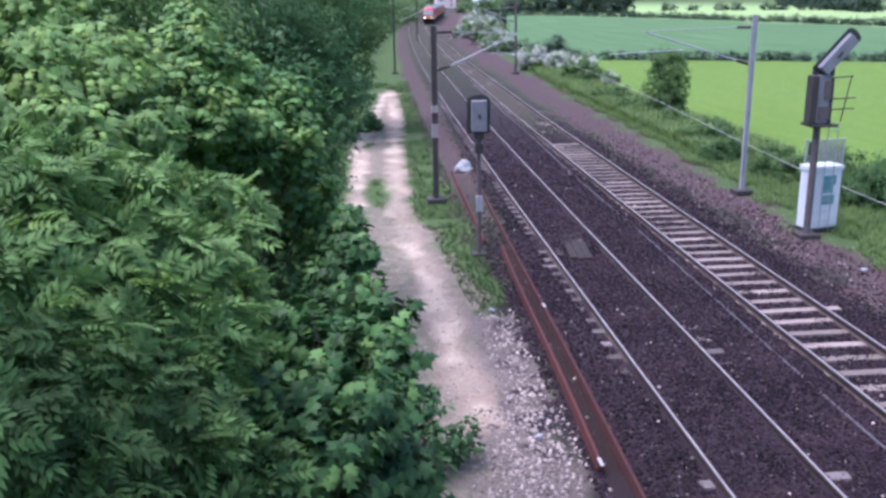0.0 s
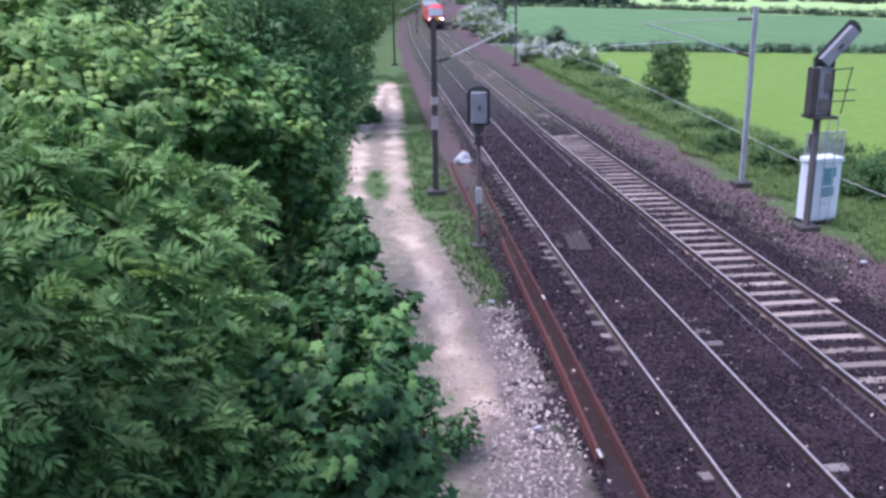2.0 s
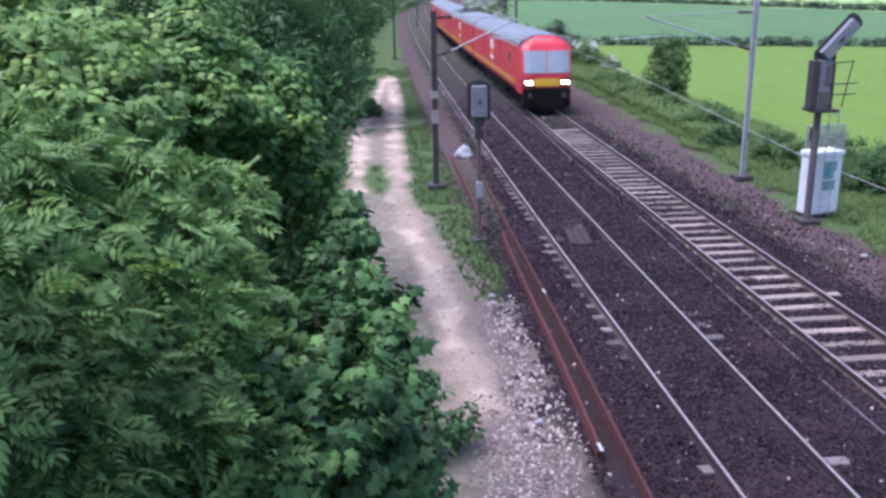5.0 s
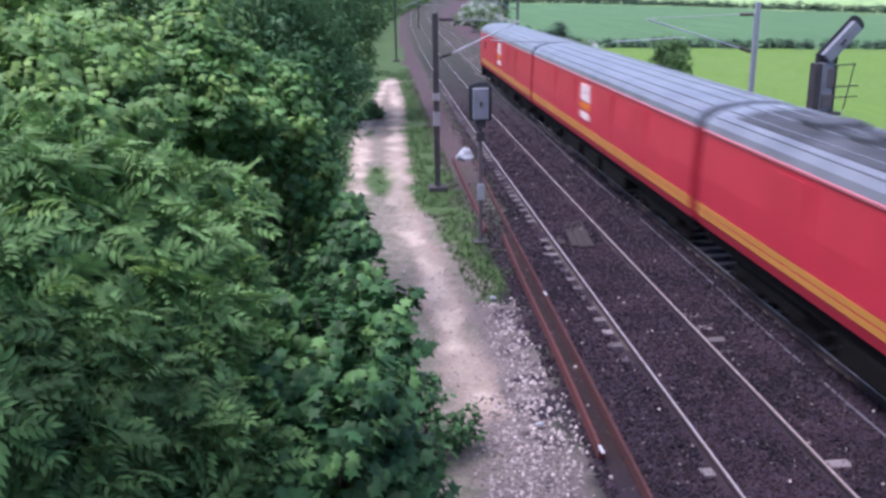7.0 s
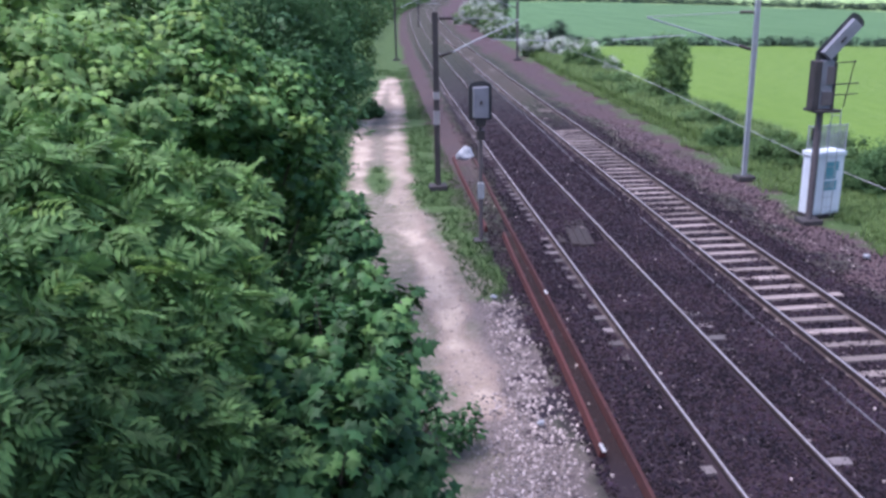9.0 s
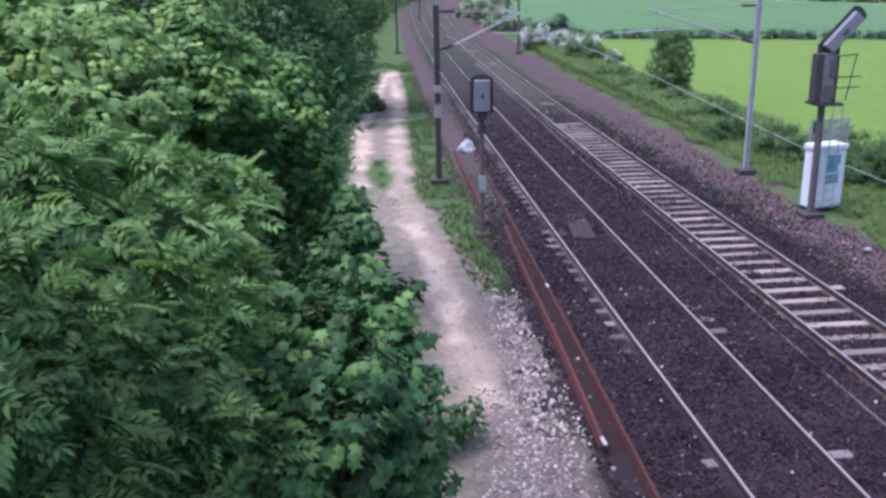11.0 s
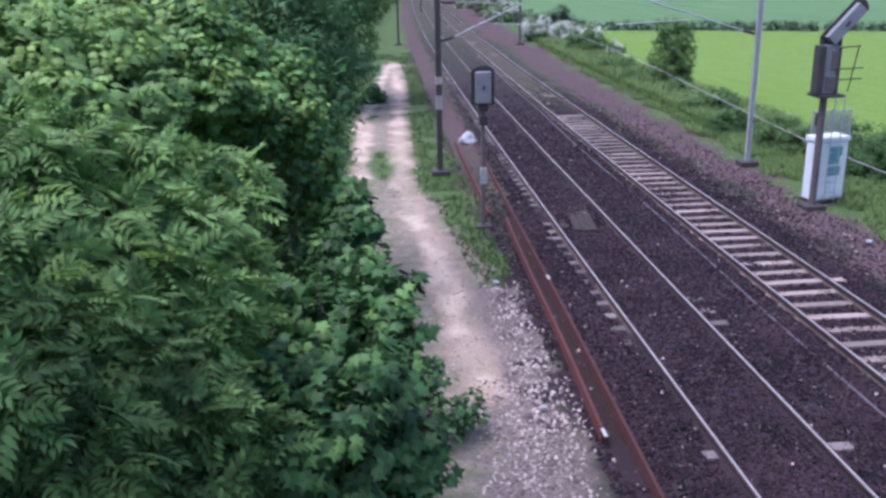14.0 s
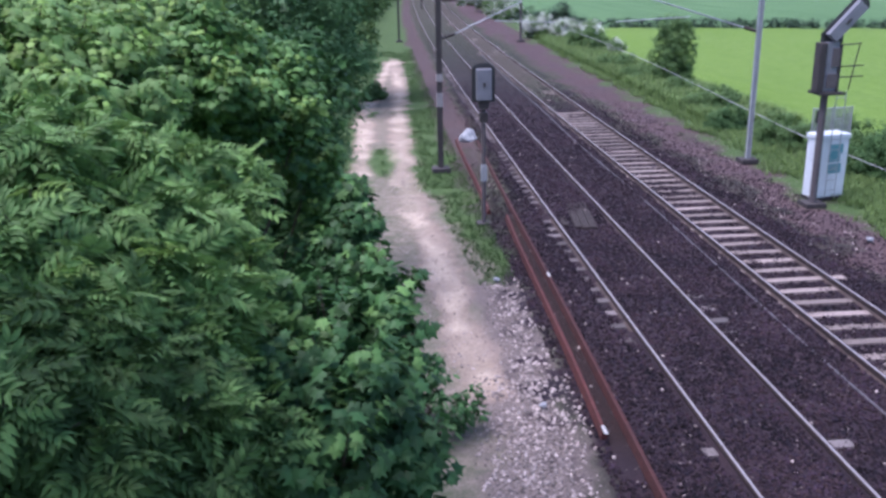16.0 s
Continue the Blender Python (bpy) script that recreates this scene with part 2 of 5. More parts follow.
def ground_height(x, y):
    rel = x - LINE_X(y)
    bed = smooth(-2.9, -2.2, rel) * (1 - smooth(5.7, 6.6, rel))
    z = -0.27 + 0.07 * bed + 0.05 * (fog(x, y, 1.7, 3) - 0.5) + 0.03 * (fog(x, y, 0.4, 4) - 0.5)
    rails = np.minimum(np.abs(rel), np.abs(rel - 3.505))
    lump = fog(x, y, 1.1, 8)
    a, b = np.abs(rel), np.abs(rel - 3.505)
    z += 0.03 * bed * (1 - smooth(1.3, 1.9, rails))
    z += 0.075 * (1 - smooth(0.72, 0.86, a)) * (0.75 + 0.5 * lump)
    bare = smooth(14.6, 15.2, y) * (1 - smooth(17.0, 17.6, y)) + smooth(10.6, 10.8, y) * (1 - smooth(11.4, 11.6, y))
    z += 0.075 * smooth(0.8, 0.95, rel) * (1 - smooth(1.3, 1.8, rel)) * (1 - bare)
    z += 0.085 * smooth(0.82, 0.93, b) * (1 - smooth(1.4, 1.8, b)) * smooth(0.05, 0.2, lump)
    z += 0.08 * smooth(-1.9, -1.5, rel) * (1 - smooth(-1.12, -1.0, rel)) * smooth(0.1, 0.3, lump)
    z += 0.08 * smooth(-1.5, -1.1, rel) * (1 - smooth(-0.86, -0.8, rel)) * (1 - smooth(15, 19, y + 3 * lump)) * smooth(0.4, 0.55, lump)
    z += 0.05 * (1 - smooth(0.6, 0.75, b)) * smooth(44, 60, y + 20 * lump)
    z += 22 * smooth(420, 2200, np.hypot(x, y))
    return z


gx = spaced(-2.0, 15.0, 0.125, -2800, 2800, 1.09)
gy = spaced(8.0, 44.0, 0.125, -600, 3000, 1.06)
GX, GY = np.meshgrid(gx, gy)
X, Y = GX.ravel(), GY.ravel()
REL = X - LINE_X(Y)
rag = (fog(X, Y, 0.9, 11) - 0.5) + 0.6 * (fog(X, Y, 0.3, 12) - 0.5)
left_edge = 0.6 * (1 - smooth(17.5, 20, Y + 2 * rag))
ballast = smooth(-2.75, -2.35, REL + left_edge + 0.7 * rag) * (1 - smooth(4.9, 6.2, REL + 1.5 * rag))
cess = smooth(4.6, 6.0, REL + 1.6 * rag) * (1 - smooth(6.9, 8.4, REL - 0.018 * (Y - 25) + 1.6 * rag))
# brown rust beside and between the rails
rust_haze = smooth(-3.1, -2.5, REL + 0.5 * rag) * (1 - smooth(-1.6, -1.1, REL + 0.4 * rag)) * smooth(20, 36, Y + 6 * rag) * 0.95
rust_haze = np.maximum(rust_haze, 0.75 * smooth(2.3, 3.0, REL) * (1 - smooth(4.0, 5.0, REL)) * smooth(38, 55, Y + 8 * rag))
rust_haze = np.maximum(rust_haze, 0.65 * smooth(4.4, 5.4, REL + rag) * (1 - smooth(6.5, 7.0, REL)) * smooth(16, 60, Y))
# lightens the whole bed with distance, painting in haze
rust_haze = np.maximum(rust_haze, 0.6 * smooth(-2.6, -2.0, REL) * (1 - smooth(6.5, 7.0, REL)) * smooth(35, 120, Y))
cess = np.maximum(cess, rust_haze)
ballast = ballast * (1 - rust_haze)
# strip between the loose rails: rust, with their shade painted in
scrap = (1 - smooth(0.1, 0.3, np.abs(X - 3.56 - 0.022 * (Y - 12)) + 0.15 * rag)) * smooth(10.5, 12, Y) * (1 - smooth(23, 25, Y)) * 0.85
wheel = np.minimum(near_line(X, Y, WHEEL_RIGHT) - 0.05, near_line(X, Y, WHEEL_LEFT))
sand = (1 - smooth(0.22, 0.62, wheel + 0.5 * rag)) * smooth(9, 12.5, Y + 2 * rag)
worn = 1 - smooth(0.9, 1.45, near_line(X, Y, PATH_MIDDLE) + 0.7 * rag)
bright = np.minimum(near_line(X, Y, WHEEL_RIGHT), near_line(X, Y, WHEEL_LEFT)) + 0.45 * rag
bright = (1 - smooth(0.05, 0.42, bright)) * (0.35 + 0.65 * smooth(0.3, 0.6, fog(X, Y, 1.1, 51)))
grass_island = 1 - smooth(0.6, 1.15, np.hypot((X - 0.4) / 0.72, (Y - 32.0) / 2.9) + 0.5 * rag)
worn = np.maximum(worn, (1 - smooth(0.5, 0.9, near_line(X, Y, PATH_CENTRE) + 0.6 * rag))) * (1 - grass_island)
sand = np.maximum(sand, 0.3 * (1 - smooth(0.3, 0.8, near_line(X, Y, [(0.45, 38), (0.7, 43), (1.6, 54), (1.8, 66)]) + 0.9 * rag))) * (1 - 0.9 * grass_island)
sand = sand * (1 - 0.62 * smooth(19, 23, Y) * (1 - smooth(27.5, 31, Y)) * (1 - smooth(1.0, 1.5, X + 0.8 * rag)))
rubble = 1 - smooth(0.5, 1.05, near_line(X, Y, [(2.7, 18.0), (2.65, 15), (2.35, 13), (2.15, 11), (2.2, 7)]) + 0.7 * rag)
ballast = ballast * (1 - 0.75 * rubble * (fog(X, Y, 0.25, 17) > 0.45))
FIELD_A = [(15.6, 107.6), (25.3, 94.8), (51.3, 84.4), (400, -55)]
fa = np.interp(X, [q[0] for q in FIELD_A], [q[1] for q in FIELD_A])
right = smooth(11, 12.2, REL - 0.02 * (Y - 40) + rag)
field_a = right * (1 - smooth(-1.0, 0.5, Y - fa))
FIELD_B = [(15.0, 340), (38.7, 306), (63.3, 278), (74.4, 255), (88.6, 210), (92.5, 189), (98.6, 163), (130, 20)]
edge_b = np.interp(X, [q[0] for q in FIELD_B], [q[1] for q in FIELD_B])
field_b = right * smooth(-0.5, 1.0, Y - fa) * (1 - smooth(-3, 3, Y - edge_b))
field_c = right * smooth(-3, 3, Y - edge_b) * (1 - smooth(500, 900, Y + 1.4 * X))
nx = len(gx)
idx = np.arange(nx * len(gy)).reshape(len(gy), nx)
quads = np.stack([idx[:-1, :-1], idx[:-1, 1:], idx[1:, 1:], idx[1:, :-1]], -1).reshape(-1, 4)


def quick_mesh(name, verts, faces, mat, smooth_shade=False):
    """A mesh from arrays; all faces have the same number of corners."""
    me = bpy.data.meshes.new(name)
    k = faces.shape[1]
    me.vertices.add(len(verts))
    me.vertices.foreach_set("co", np.ascontiguousarray(verts, dtype=np.float32).ravel())
    me.loops.add(faces.size)
    me.loops.foreach_set("vertex_index", np.ascontiguousarray(faces, dtype=np.int32).ravel())
    me.polygons.add(len(faces))
    me.polygons.foreach_set("loop_start", np.arange(0, faces.size, k, dtype=np.int32))
    me.polygons.foreach_set("use_smooth", np.full(len(faces), smooth_shade))
    me.update(calc_edges=True)
    me.materials.append(mat)
    return me


def ground_material():
    m = bpy.data.materials.new("ground_cover")
    m.use_nodes = True
    t = m.node_tree
    b = t.nodes["Principled BSDF"]
    b.inputs["Roughness"].default_value = 0.95
    b.inputs["Specular IOR Level"].default_value = 0.38
    coord = t.nodes.new("ShaderNodeTexCoord")

    def noise_of(scale, detail=4, stretch=None):
        n = t.nodes.new("ShaderNodeTexNoise")
        n.inputs["Scale"].default_value, n.inputs["Detail"].default_value = scale, detail
        if stretch:
            mp = t.nodes.new("ShaderNodeMapping")
            mp.inputs["Scale"].default_value = stretch
            mp.inputs["Rotation"].default_value = (0, 0, radians(-24))
            t.links.new(coord.outputs["Object"], mp.inputs["Vector"])
            t.links.new(mp.outputs[0], n.inputs["Vector"])
        else:
            t.links.new(coord.outputs["Object"], n.inputs["Vector"])
        r = t.nodes.new("ShaderNodeMapRange")
        r.inputs["From Min"].default_value, r.inputs["From Max"].default_value = 0.32, 0.68
        t.links.new(n.outputs["Fac"], r.inputs["Value"])
        return r.outputs[0]

    def blend(fac, a, c):
        x = t.nodes.new("ShaderNodeMix")
        x.data_type = "RGBA"
        for key, v in (("Factor", fac), ("A", a), ("B", c)):
            if isinstance(v, tuple):
                x.inputs[key].default_value = (*v, 1)
            else:
                t.links.new(v, x.inputs[key])
        return x.outputs["Result"]

    def mask(name):
        a = t.nodes.new("ShaderNodeAttribute")
        a.attribute_name = name
        return a.outputs["Fac"]

    n_fine, n_mid, n_big, n_grit = noise_of(16), noise_of(2.2), noise_of(0.25), noise_of(42, 2)
    grass = blend(n_mid, (0.045, 0.084, 0.025), (0.083, 0.132, 0.042))
    grass = blend(n_fine, grass, (0.055, 0.095, 0.03))
    crop = blend(noise_of(0.6, 3, (3.5, 0.12, 1)), (0.085, 0.16, 0.02), (0.135, 0.225, 0.034))
    crop = blend(n_big, crop, (0.115, 0.2, 0.028))
    crop = blend(noise_of(0.09, 5, (1, 0.35, 1)), crop, blend(n_mid, (0.09, 0.165, 0.026), (0.155, 0.24, 0.05)))
    far_crop = blend(noise_of(0.25, 5, (1.6, 0.14, 1)), (0.066, 0.14, 0.056), (0.095, 0.18, 0.076))
    pale = blend(n_big, (0.24, 0.36, 0.14), (0.29, 0.41, 0.17))
    stones = blend(n_grit, (0.0080, 0.0051, 0.0096), (0.0233, 0.0141, 0.0252))
    stones = blend(n_mid, stones, (0.0180, 0.0114, 0.0201))
    stones = blend(noise_of(0.7), stones, blend(n_grit, (0.0192, 0.0105, 0.0164), (0.0446, 0.0253, 0.0362)))
    brown = blend(n_fine, (0.0491, 0.0297, 0.0354), (0.1116, 0.0744, 0.0868))
    brown = blend(n_mid, brown, (0.0655, 0.0416, 0.0498))
    brown = blend(noise_of(0.5), brown, (0.0818, 0.0491, 0.0547))
    dust = blend(n_fine, (0.2792, 0.1973, 0.1432), (0.4831, 0.3587, 0.2757))
    dust = blend(n_grit, dust, (0.3020, 0.2225, 0.1933))
    dust = blend(noise_of(1.3), dust, blend(n_fine, (0.1434, 0.1040, 0.0895), (0.3321, 0.2512, 0.2148)))
    trodden = blend(n_grit, (0.14, 0.11, 0.1), (0.4, 0.315, 0.28))
    trodden = blend(noise_of(3.2), trodden, blend(n_fine, (0.075, 0.085, 0.05), (0.2, 0.165, 0.14)))
    chips = blend(n_grit, (0.06, 0.047, 0.05), (0.27, 0.215, 0.205))
    c = blend(mask("field_a"), grass, crop)
    c = blend(mask("field_b"), c, far_crop)
    c = blend(mask("field_c"), c, pale)
    c = blend(mask("worn"), c, trodden)
    c = blend(mask("rubble"), c, chips)
    c = blend(mask("sand"), c, blend(noise_of(5.5), dust, blend(n_grit, (0.1680, 0.1222, 0.1094), (0.3696, 0.2852, 0.2500))))
    c = blend(mask("bright"), c, blend(n_fine, (0.42, 0.325, 0.265), (0.6, 0.485, 0.405)))
    c = blend(mask("cess"), c, brown)
    c = blend(mask("ballast"), c, stones)
    # near-black red-brown: rust and painted shade between the loose rails
    c = blend(mask("scrap"), c, blend(n_fine, (0.011, 0.006, 0.0065), (0.026, 0.0105, 0.0105)))
    t.links.new(c, b.inputs["Base Color"])
    bp = t.nodes.new("ShaderNodeBump")
    bp.inputs["Strength"].default_value, bp.inputs["Distance"].default_value = 0.5, 0.04
    t.links.new(n_grit, bp.inputs["Height"])
    t.links.new(bp.outputs[0], b.inputs["Normal"])
    return m


ground_mesh = quick_mesh("ground", np.stack([X, Y, ground_height(X, Y)], 1), quads, ground_material(), True)
for key, values in (("ballast", ballast), ("scrap", scrap), ("cess", cess), ("sand", sand * 0.85), ("bright", bright * 0.8), ("worn", worn * 0.85), ("rubble", rubble), ("field_a", field_a), ("field_b", field_b), ("field_c", field_c)):
    ground_mesh.attributes.new(key, "FLOAT", "POINT").data.foreach_set("value", values.astype(np.float32))
ground = tagged(new("ground", ground_mesh), "verge of grass and dust, dark ballast and green crop fields", "ground", kind="structure")

# ---- tracks ----
RAIL = [(-0.07, -0.155), (0.07, -0.155), (0.07, -0.14), (0.012, -0.12), (0.012, -0.045), (0.035, -0.035), (0.036, -0.006), (-0.036, -0.006), (-0.035, -0.035), (-0.012, -0.045), (-0.012, -0.12), (-0.07, -0.14)]
HEAD = [(-0.014, -0.006), (0.014, -0.006), (0.014, -0.002), (0.011, 0.002), (-0.011, 0.002), (-0.014, -0.002)]


def make_track(off, label):
    track = thing("railway_track", None, label, "track", "railway tracks", "structure")
    for s in (-GAUGE / 2, GAUGE / 2):
        line = line_points(-60, 620, off + s)
        rail = part("rail", sweep(bmesh.new(), line, RAIL), M_RAIL_SIDE, track)
        part("running_surface", sweep(bmesh.new(), line, HEAD), M_RAIL_TOP, rail, "polished steel rail head")
    return track


near_track = make_track(NEAR_TRACK, "straight track with sleepers half buried in dark ballast")
far_track = make_track(FAR_TRACK, "track with pale concrete sleepers on dark ballast")


# ---- train: four mail vans ----
VAN_LENGTH, VAN_PITCH = 21.4, 21.9
FLOOR, EAVE, ROOF = 1.13, 3.34, 3.92


def van_profile(grow=0.0):
    half = 1.41 + grow
    side = [(half - 0.06, FLOOR), (half, FLOOR + 0.25), (half, 2.3), (half - 0.05, EAVE)]
    return side


def roof_profile():
    pts = []
    for i in range(15):
        a = math.pi * i / 14
        pts.append((1.37 * math.cos(a) ** 1 if abs(math.cos(a)) > 1e-6 else 0.0, EAVE + (ROOF - EAVE) * math.sin(a) ** 0.75))
    return pts


def prism(bm, profile, y0, y1):
    a = [bm.verts.new((u, y0, v)) for u, v in profile]
    b = [bm.verts.new((u, y1, v)) for u, v in profile]
    n = len(profile)
    for i in range(n):
        bm.faces.new((a[i], a[(i + 1) % n], b[(i + 1) % n], b[i]))
    bm.faces.new(list(reversed(a)))
    bm.faces.new(b)
    return bm


def bogie(parent, y):
    bm = bmesh.new()
    for s in (-1, 1):
        box(bm, s * 1.02 - 0.09, s * 1.02 + 0.09, y - 1.75, y + 1.75, 0.42, 0.78, 0.03)
        for d in (-1.3, 1.3):
            box(bm, s * 1.05 - 0.12, s * 1.05 + 0.12, y + d - 0.2, y + d + 0.2, 0.3, 0.62, 0.03)
    box(bm, -1.0, 1.0, y - 0.3, y + 0.3, 0.45, 0.9, 0.03)
    bg = part("bogie", bm, M_UNDER, parent, "grimy dark bogie frame")
    for d in (-1.3, 1.3):
        bm = bmesh.new()
        for s in (-1, 1):
            tube(bm, (s * 0.70, y + d, 0.45), (s * 0.82, y + d, 0.45), 0.45, n=28)
            tube(bm, (s * 0.66, y + d, 0.45), (s * 0.70, y + d, 0.45), 0.48, n=28)
        tube(bm, (-0.7, y + d, 0.45), (0.7, y + d, 0.45), 0.08)
        part("wheelset", bm, M_RAIL_SIDE, bg)


def make_van(cab, soot):
    """A van that runs towards -y. cab: -1 at its leading end, 1 at its trailing end, 0 none."""
    label = "red mail van with grey roof and yellow line, driving cab" if cab else "red mail van with ribbed grey roof and yellow line"
    van = thing("train_carriage", None, label, "train carriage", "carriages of the mail train")
    h = VAN_LENGTH / 2
    c0, c1 = (-h + (0.9 if cab == -1 else 0), h - (0.9 if cab == 1 else 0))
    half = van_profile()
    ring = half + [(-u, v) for u, v in reversed(half)]
    part("body", prism(bmesh.new(), ring, c0, c1), M_RED, van, "red painted steel body shell")
    part("roof", prism(bmesh.new(), roof_profile(), c0 - 0.0, c1 + 0.0), M_ROOF, van, "dusty grey curved roof", smooth=False)
    # ribs along the roof
    for k in range(7):
        a = math.pi * (0.16 + 0.68 * k / 6)
        u, v = 1.37 * math.cos(a), EAVE + (ROOF - EAVE) * math.sin(a) ** 0.75
        bm = bmesh.new()
        box(bm, u - 0.022, u + 0.022, c0 + 0.15, c1 - 0.15, v - 0.02, v + 0.018)
        part("roof_rib", bm, M_ROOF, van)
    if soot:
        arc = [(u, v + 0.016) for u, v in roof_profile() if abs(u) < 1.08]
        bm = prism(bmesh.new(), arc, h - 8.3, h - 1.1)
        for y in (h - 7.2, h - 5.0, h - 3.2):
            box(bm, -0.55, 0.5, y - 0.4, y + 0.4, ROOF - 0.05, ROOF + 0.09, 0.03)
        well = part("equipment_well", bm, M_SOOT, van, "sooty black roof equipment")
        bm = bmesh.new()
        for s in (-1, 1):
            tube(bm, (s * 0.5, h - 7.6, ROOF + 0.12), (s * 0.5, h - 5.6, ROOF + 0.18), 0.03)
            tube(bm, (s * 0.5, h - 5.6, ROOF + 0.18), (s * 0.35, h - 7.0, ROOF + 0.28), 0.025)
        tube(bm, (-0.8, h - 7.0, ROOF + 0.29), (0.8, h - 7.0, ROOF + 0.29), 0.04)
        part("pantograph", bm, M_DARK_STEEL, well)
    for s in (-1, 1):
        bm = bmesh.new()
        l0, l1 = c0 + (0.8 if cab == -1 else 0.02), c1 - (0.8 if cab == 1 else 0.02)
        box(bm, s * 1.41 - 0.008, s * 1.41 + 0.008, l0, l1, 1.52, 1.65)
        part("yellow_line", bm, M_STRIPE, van, "yellow waist line")
        bm = bmesh.new()
        box(bm, s * 1.405 - 0.01, s * 1.405 + 0.01, l0, l1, 1.365, 1.485)
        part("lower_line", bm, M_STRIPE, van, "lower yellow waist line")
        bm = bmesh.new()
        box(bm, s * 1.355 - 0.04, s * 1.355 + 0.04, c0 + 0.05, c1 - 0.05, EAVE - 0.03, EAVE + 0.03, 0.012)
        part("gutter", bm, M_GUTTER, van, "roof gutter, edge highlight in its pale pink colour")
        # roller shutter doors, pairs on each side
        for y in (-6.2, -2.6, 2.6, 6.2) if not cab else (-cab * 5.4, -cab * 2.6, cab * 2.6):
            bm = bmesh.new()
            x = s * 1.413
            box(bm, x - 0.008, x + 0.008, y - 0.75, y + 0.75, 1.68, 3.2, 0.004)
            part("shutter_door", bm, M_RED, van, "red sliding door panel")
        # white and orange bars of the emblem
        y = 0.2
        for k, (z0, z1, mat, w) in enumerate(((2.86, 3.14, M_LOGO_WHITE, 0.62), (2.56, 2.835, M_LOGO_WHITE, 0.68), (2.28, 2.48, M_ORANGE, 0.72), (1.92, 2.17, M_LOGO_WHITE, 0.66))):
            bm = bmesh.new()
            box(bm, s * 1.412 - 0.014, s * 1.412 + 0.014, y - w, y + w, z0, z1)
            ob = part("emblem_bar", bm, mat, van)
        if cab:
            bm = bmesh.new()
            yc = cab * (h - 3.6)
            box(bm, s * 1.405 - 0.015, s * 1.405 + 0.015, yc - 0.3, yc + 0.3, 2.4, 2.85, 0.005)
            part("side_window", bm, M_DARK_STEEL, van, "small dark cab side window")
    for y in (-h + 3.3, h - 3.3):
        bogie(van, y)
    bm = bmesh.new()
    box(bm, -1.2, 1.2, c0 + 0.1, c1 - 0.1, FLOOR - 0.32, FLOOR - 0.1)
    part("underframe", bm, M_UNDER, van, "grimy black underframe")
    for y0, y1 in ((-4.5, -1.8), (-1.2, 0.9), (1.6, 4.4)):
        bm = bmesh.new()
        box(bm, -1.25, 1.25, y0, y1, 0.38, FLOOR - 0.3, 0.05)
        part("equipment_box", bm, M_UNDER, van, "dark box under the floor")
    for e in (-1, 1):
        ye = e * h
        for s in (-1, 1):
            bm = bmesh.new()
            tube(bm, (s * 0.87, ye - e * 0.1, 0.95), (s * 0.87, ye + e * 0.2, 0.95), 0.12, n=16)
            part("buffer", bm, M_DARK_STEEL, van)
        if e == cab:
            continue
        # full-width black block, added to paint the shade between vans
        bm = bmesh.new()
        box(bm, -1.22, 1.22, min(ye, ye + e * 0.22), max(ye, ye + e * 0.22), FLOOR - 0.05, 3.25, 0.03)
        part("gap_shade", bm, M_BLACK, van, "black block painting in the shade between vans")
    if cab:
        # a cab end with a raked windscreen, built towards -y and turned for a trailing cab
        turn = pose(0, 0, 0, 0, 0, 180 if cab == 1 else 0)
        y0 = -h + 0.9

        def piece(name, bm, mat, label="", parent=van):
            bmesh.ops.transform(bm, matrix=turn, verts=bm.verts)
            return part(name, bm, mat, parent, label)

        bm = bmesh.new()
        w0, w1 = 1.41, 1.22
        rows = [(FLOOR - 0.1, -h + 0.12, 1.22), (1.9, -h, 1.24), (2.15, -h + 0.05, 1.24), (3.2, -h + 0.36, 1.24), (3.5, -h + 0.52, 1.1), (ROOF - 0.04, y0, 0.55)]
        loops = []
        for z, yf, w in rows:
            e = w0 if z < 2.4 else (1.36 if z < 3.3 else 1.1 if z < 3.6 else 0.7)
            loops.append([bm.verts.new(v) for v in ((-e, y0, z), (-w, yf + 0.12, z), (-w * 0.7, yf, z), (w * 0.7, yf, z), (w, yf + 0.12, z), (e, y0, z))])
        for a, b in zip(loops, loops[1:]):
            for i in range(5):
                bm.faces.new((a[i], a[i + 1], b[i + 1], b[i]))
        bm.faces.new(list(reversed(loops[0])))
        bm.faces.new(loops[-1])
        bm.faces.new([l[0] for l in loops] + [l[5] for l in reversed(loops)])
        front = piece("cab_front", bm, M_RED, "red driving cab front")
        for s in (-1, 1):
            bm = bmesh.new()
            lo, hi = [], []
            for z, yf in ((2.08, -h + 0.035), (3.16, -h + 0.345)):
                for x, dy in ((0.03, 0.0), (0.86, 0.0), (1.16, 0.1)):
                    hi.append(bm.verts.new((s * x, yf + dy - 0.04, z)))
                    lo.append(bm.verts.new((s * x, yf + dy + 0.06, z)))
            for q in (hi, lo):
                bm.faces.new((q[0], q[1], q[4], q[3]))
                bm.faces.new((q[1], q[2], q[5], q[4]))
            for i, j in ((0, 1), (1, 2), (2, 5), (5, 4), (4, 3), (3, 0)):
                bm.faces.new((hi[i], hi[j], lo[j], lo[i]))
            piece("windscreen", bm, M_GLASS, "raked windscreen pane, sky reflection in its pale colour", front)
        bm = bmesh.new()
        box(bm, -0.66, 0.66, -h - 0.03, -h + 0.15, 1.4, 1.8, 0.02)
        piece("warning_panel", bm, M_FRONT_YELLOW, "yellow warning panel", front)
        bm = bmesh.new()
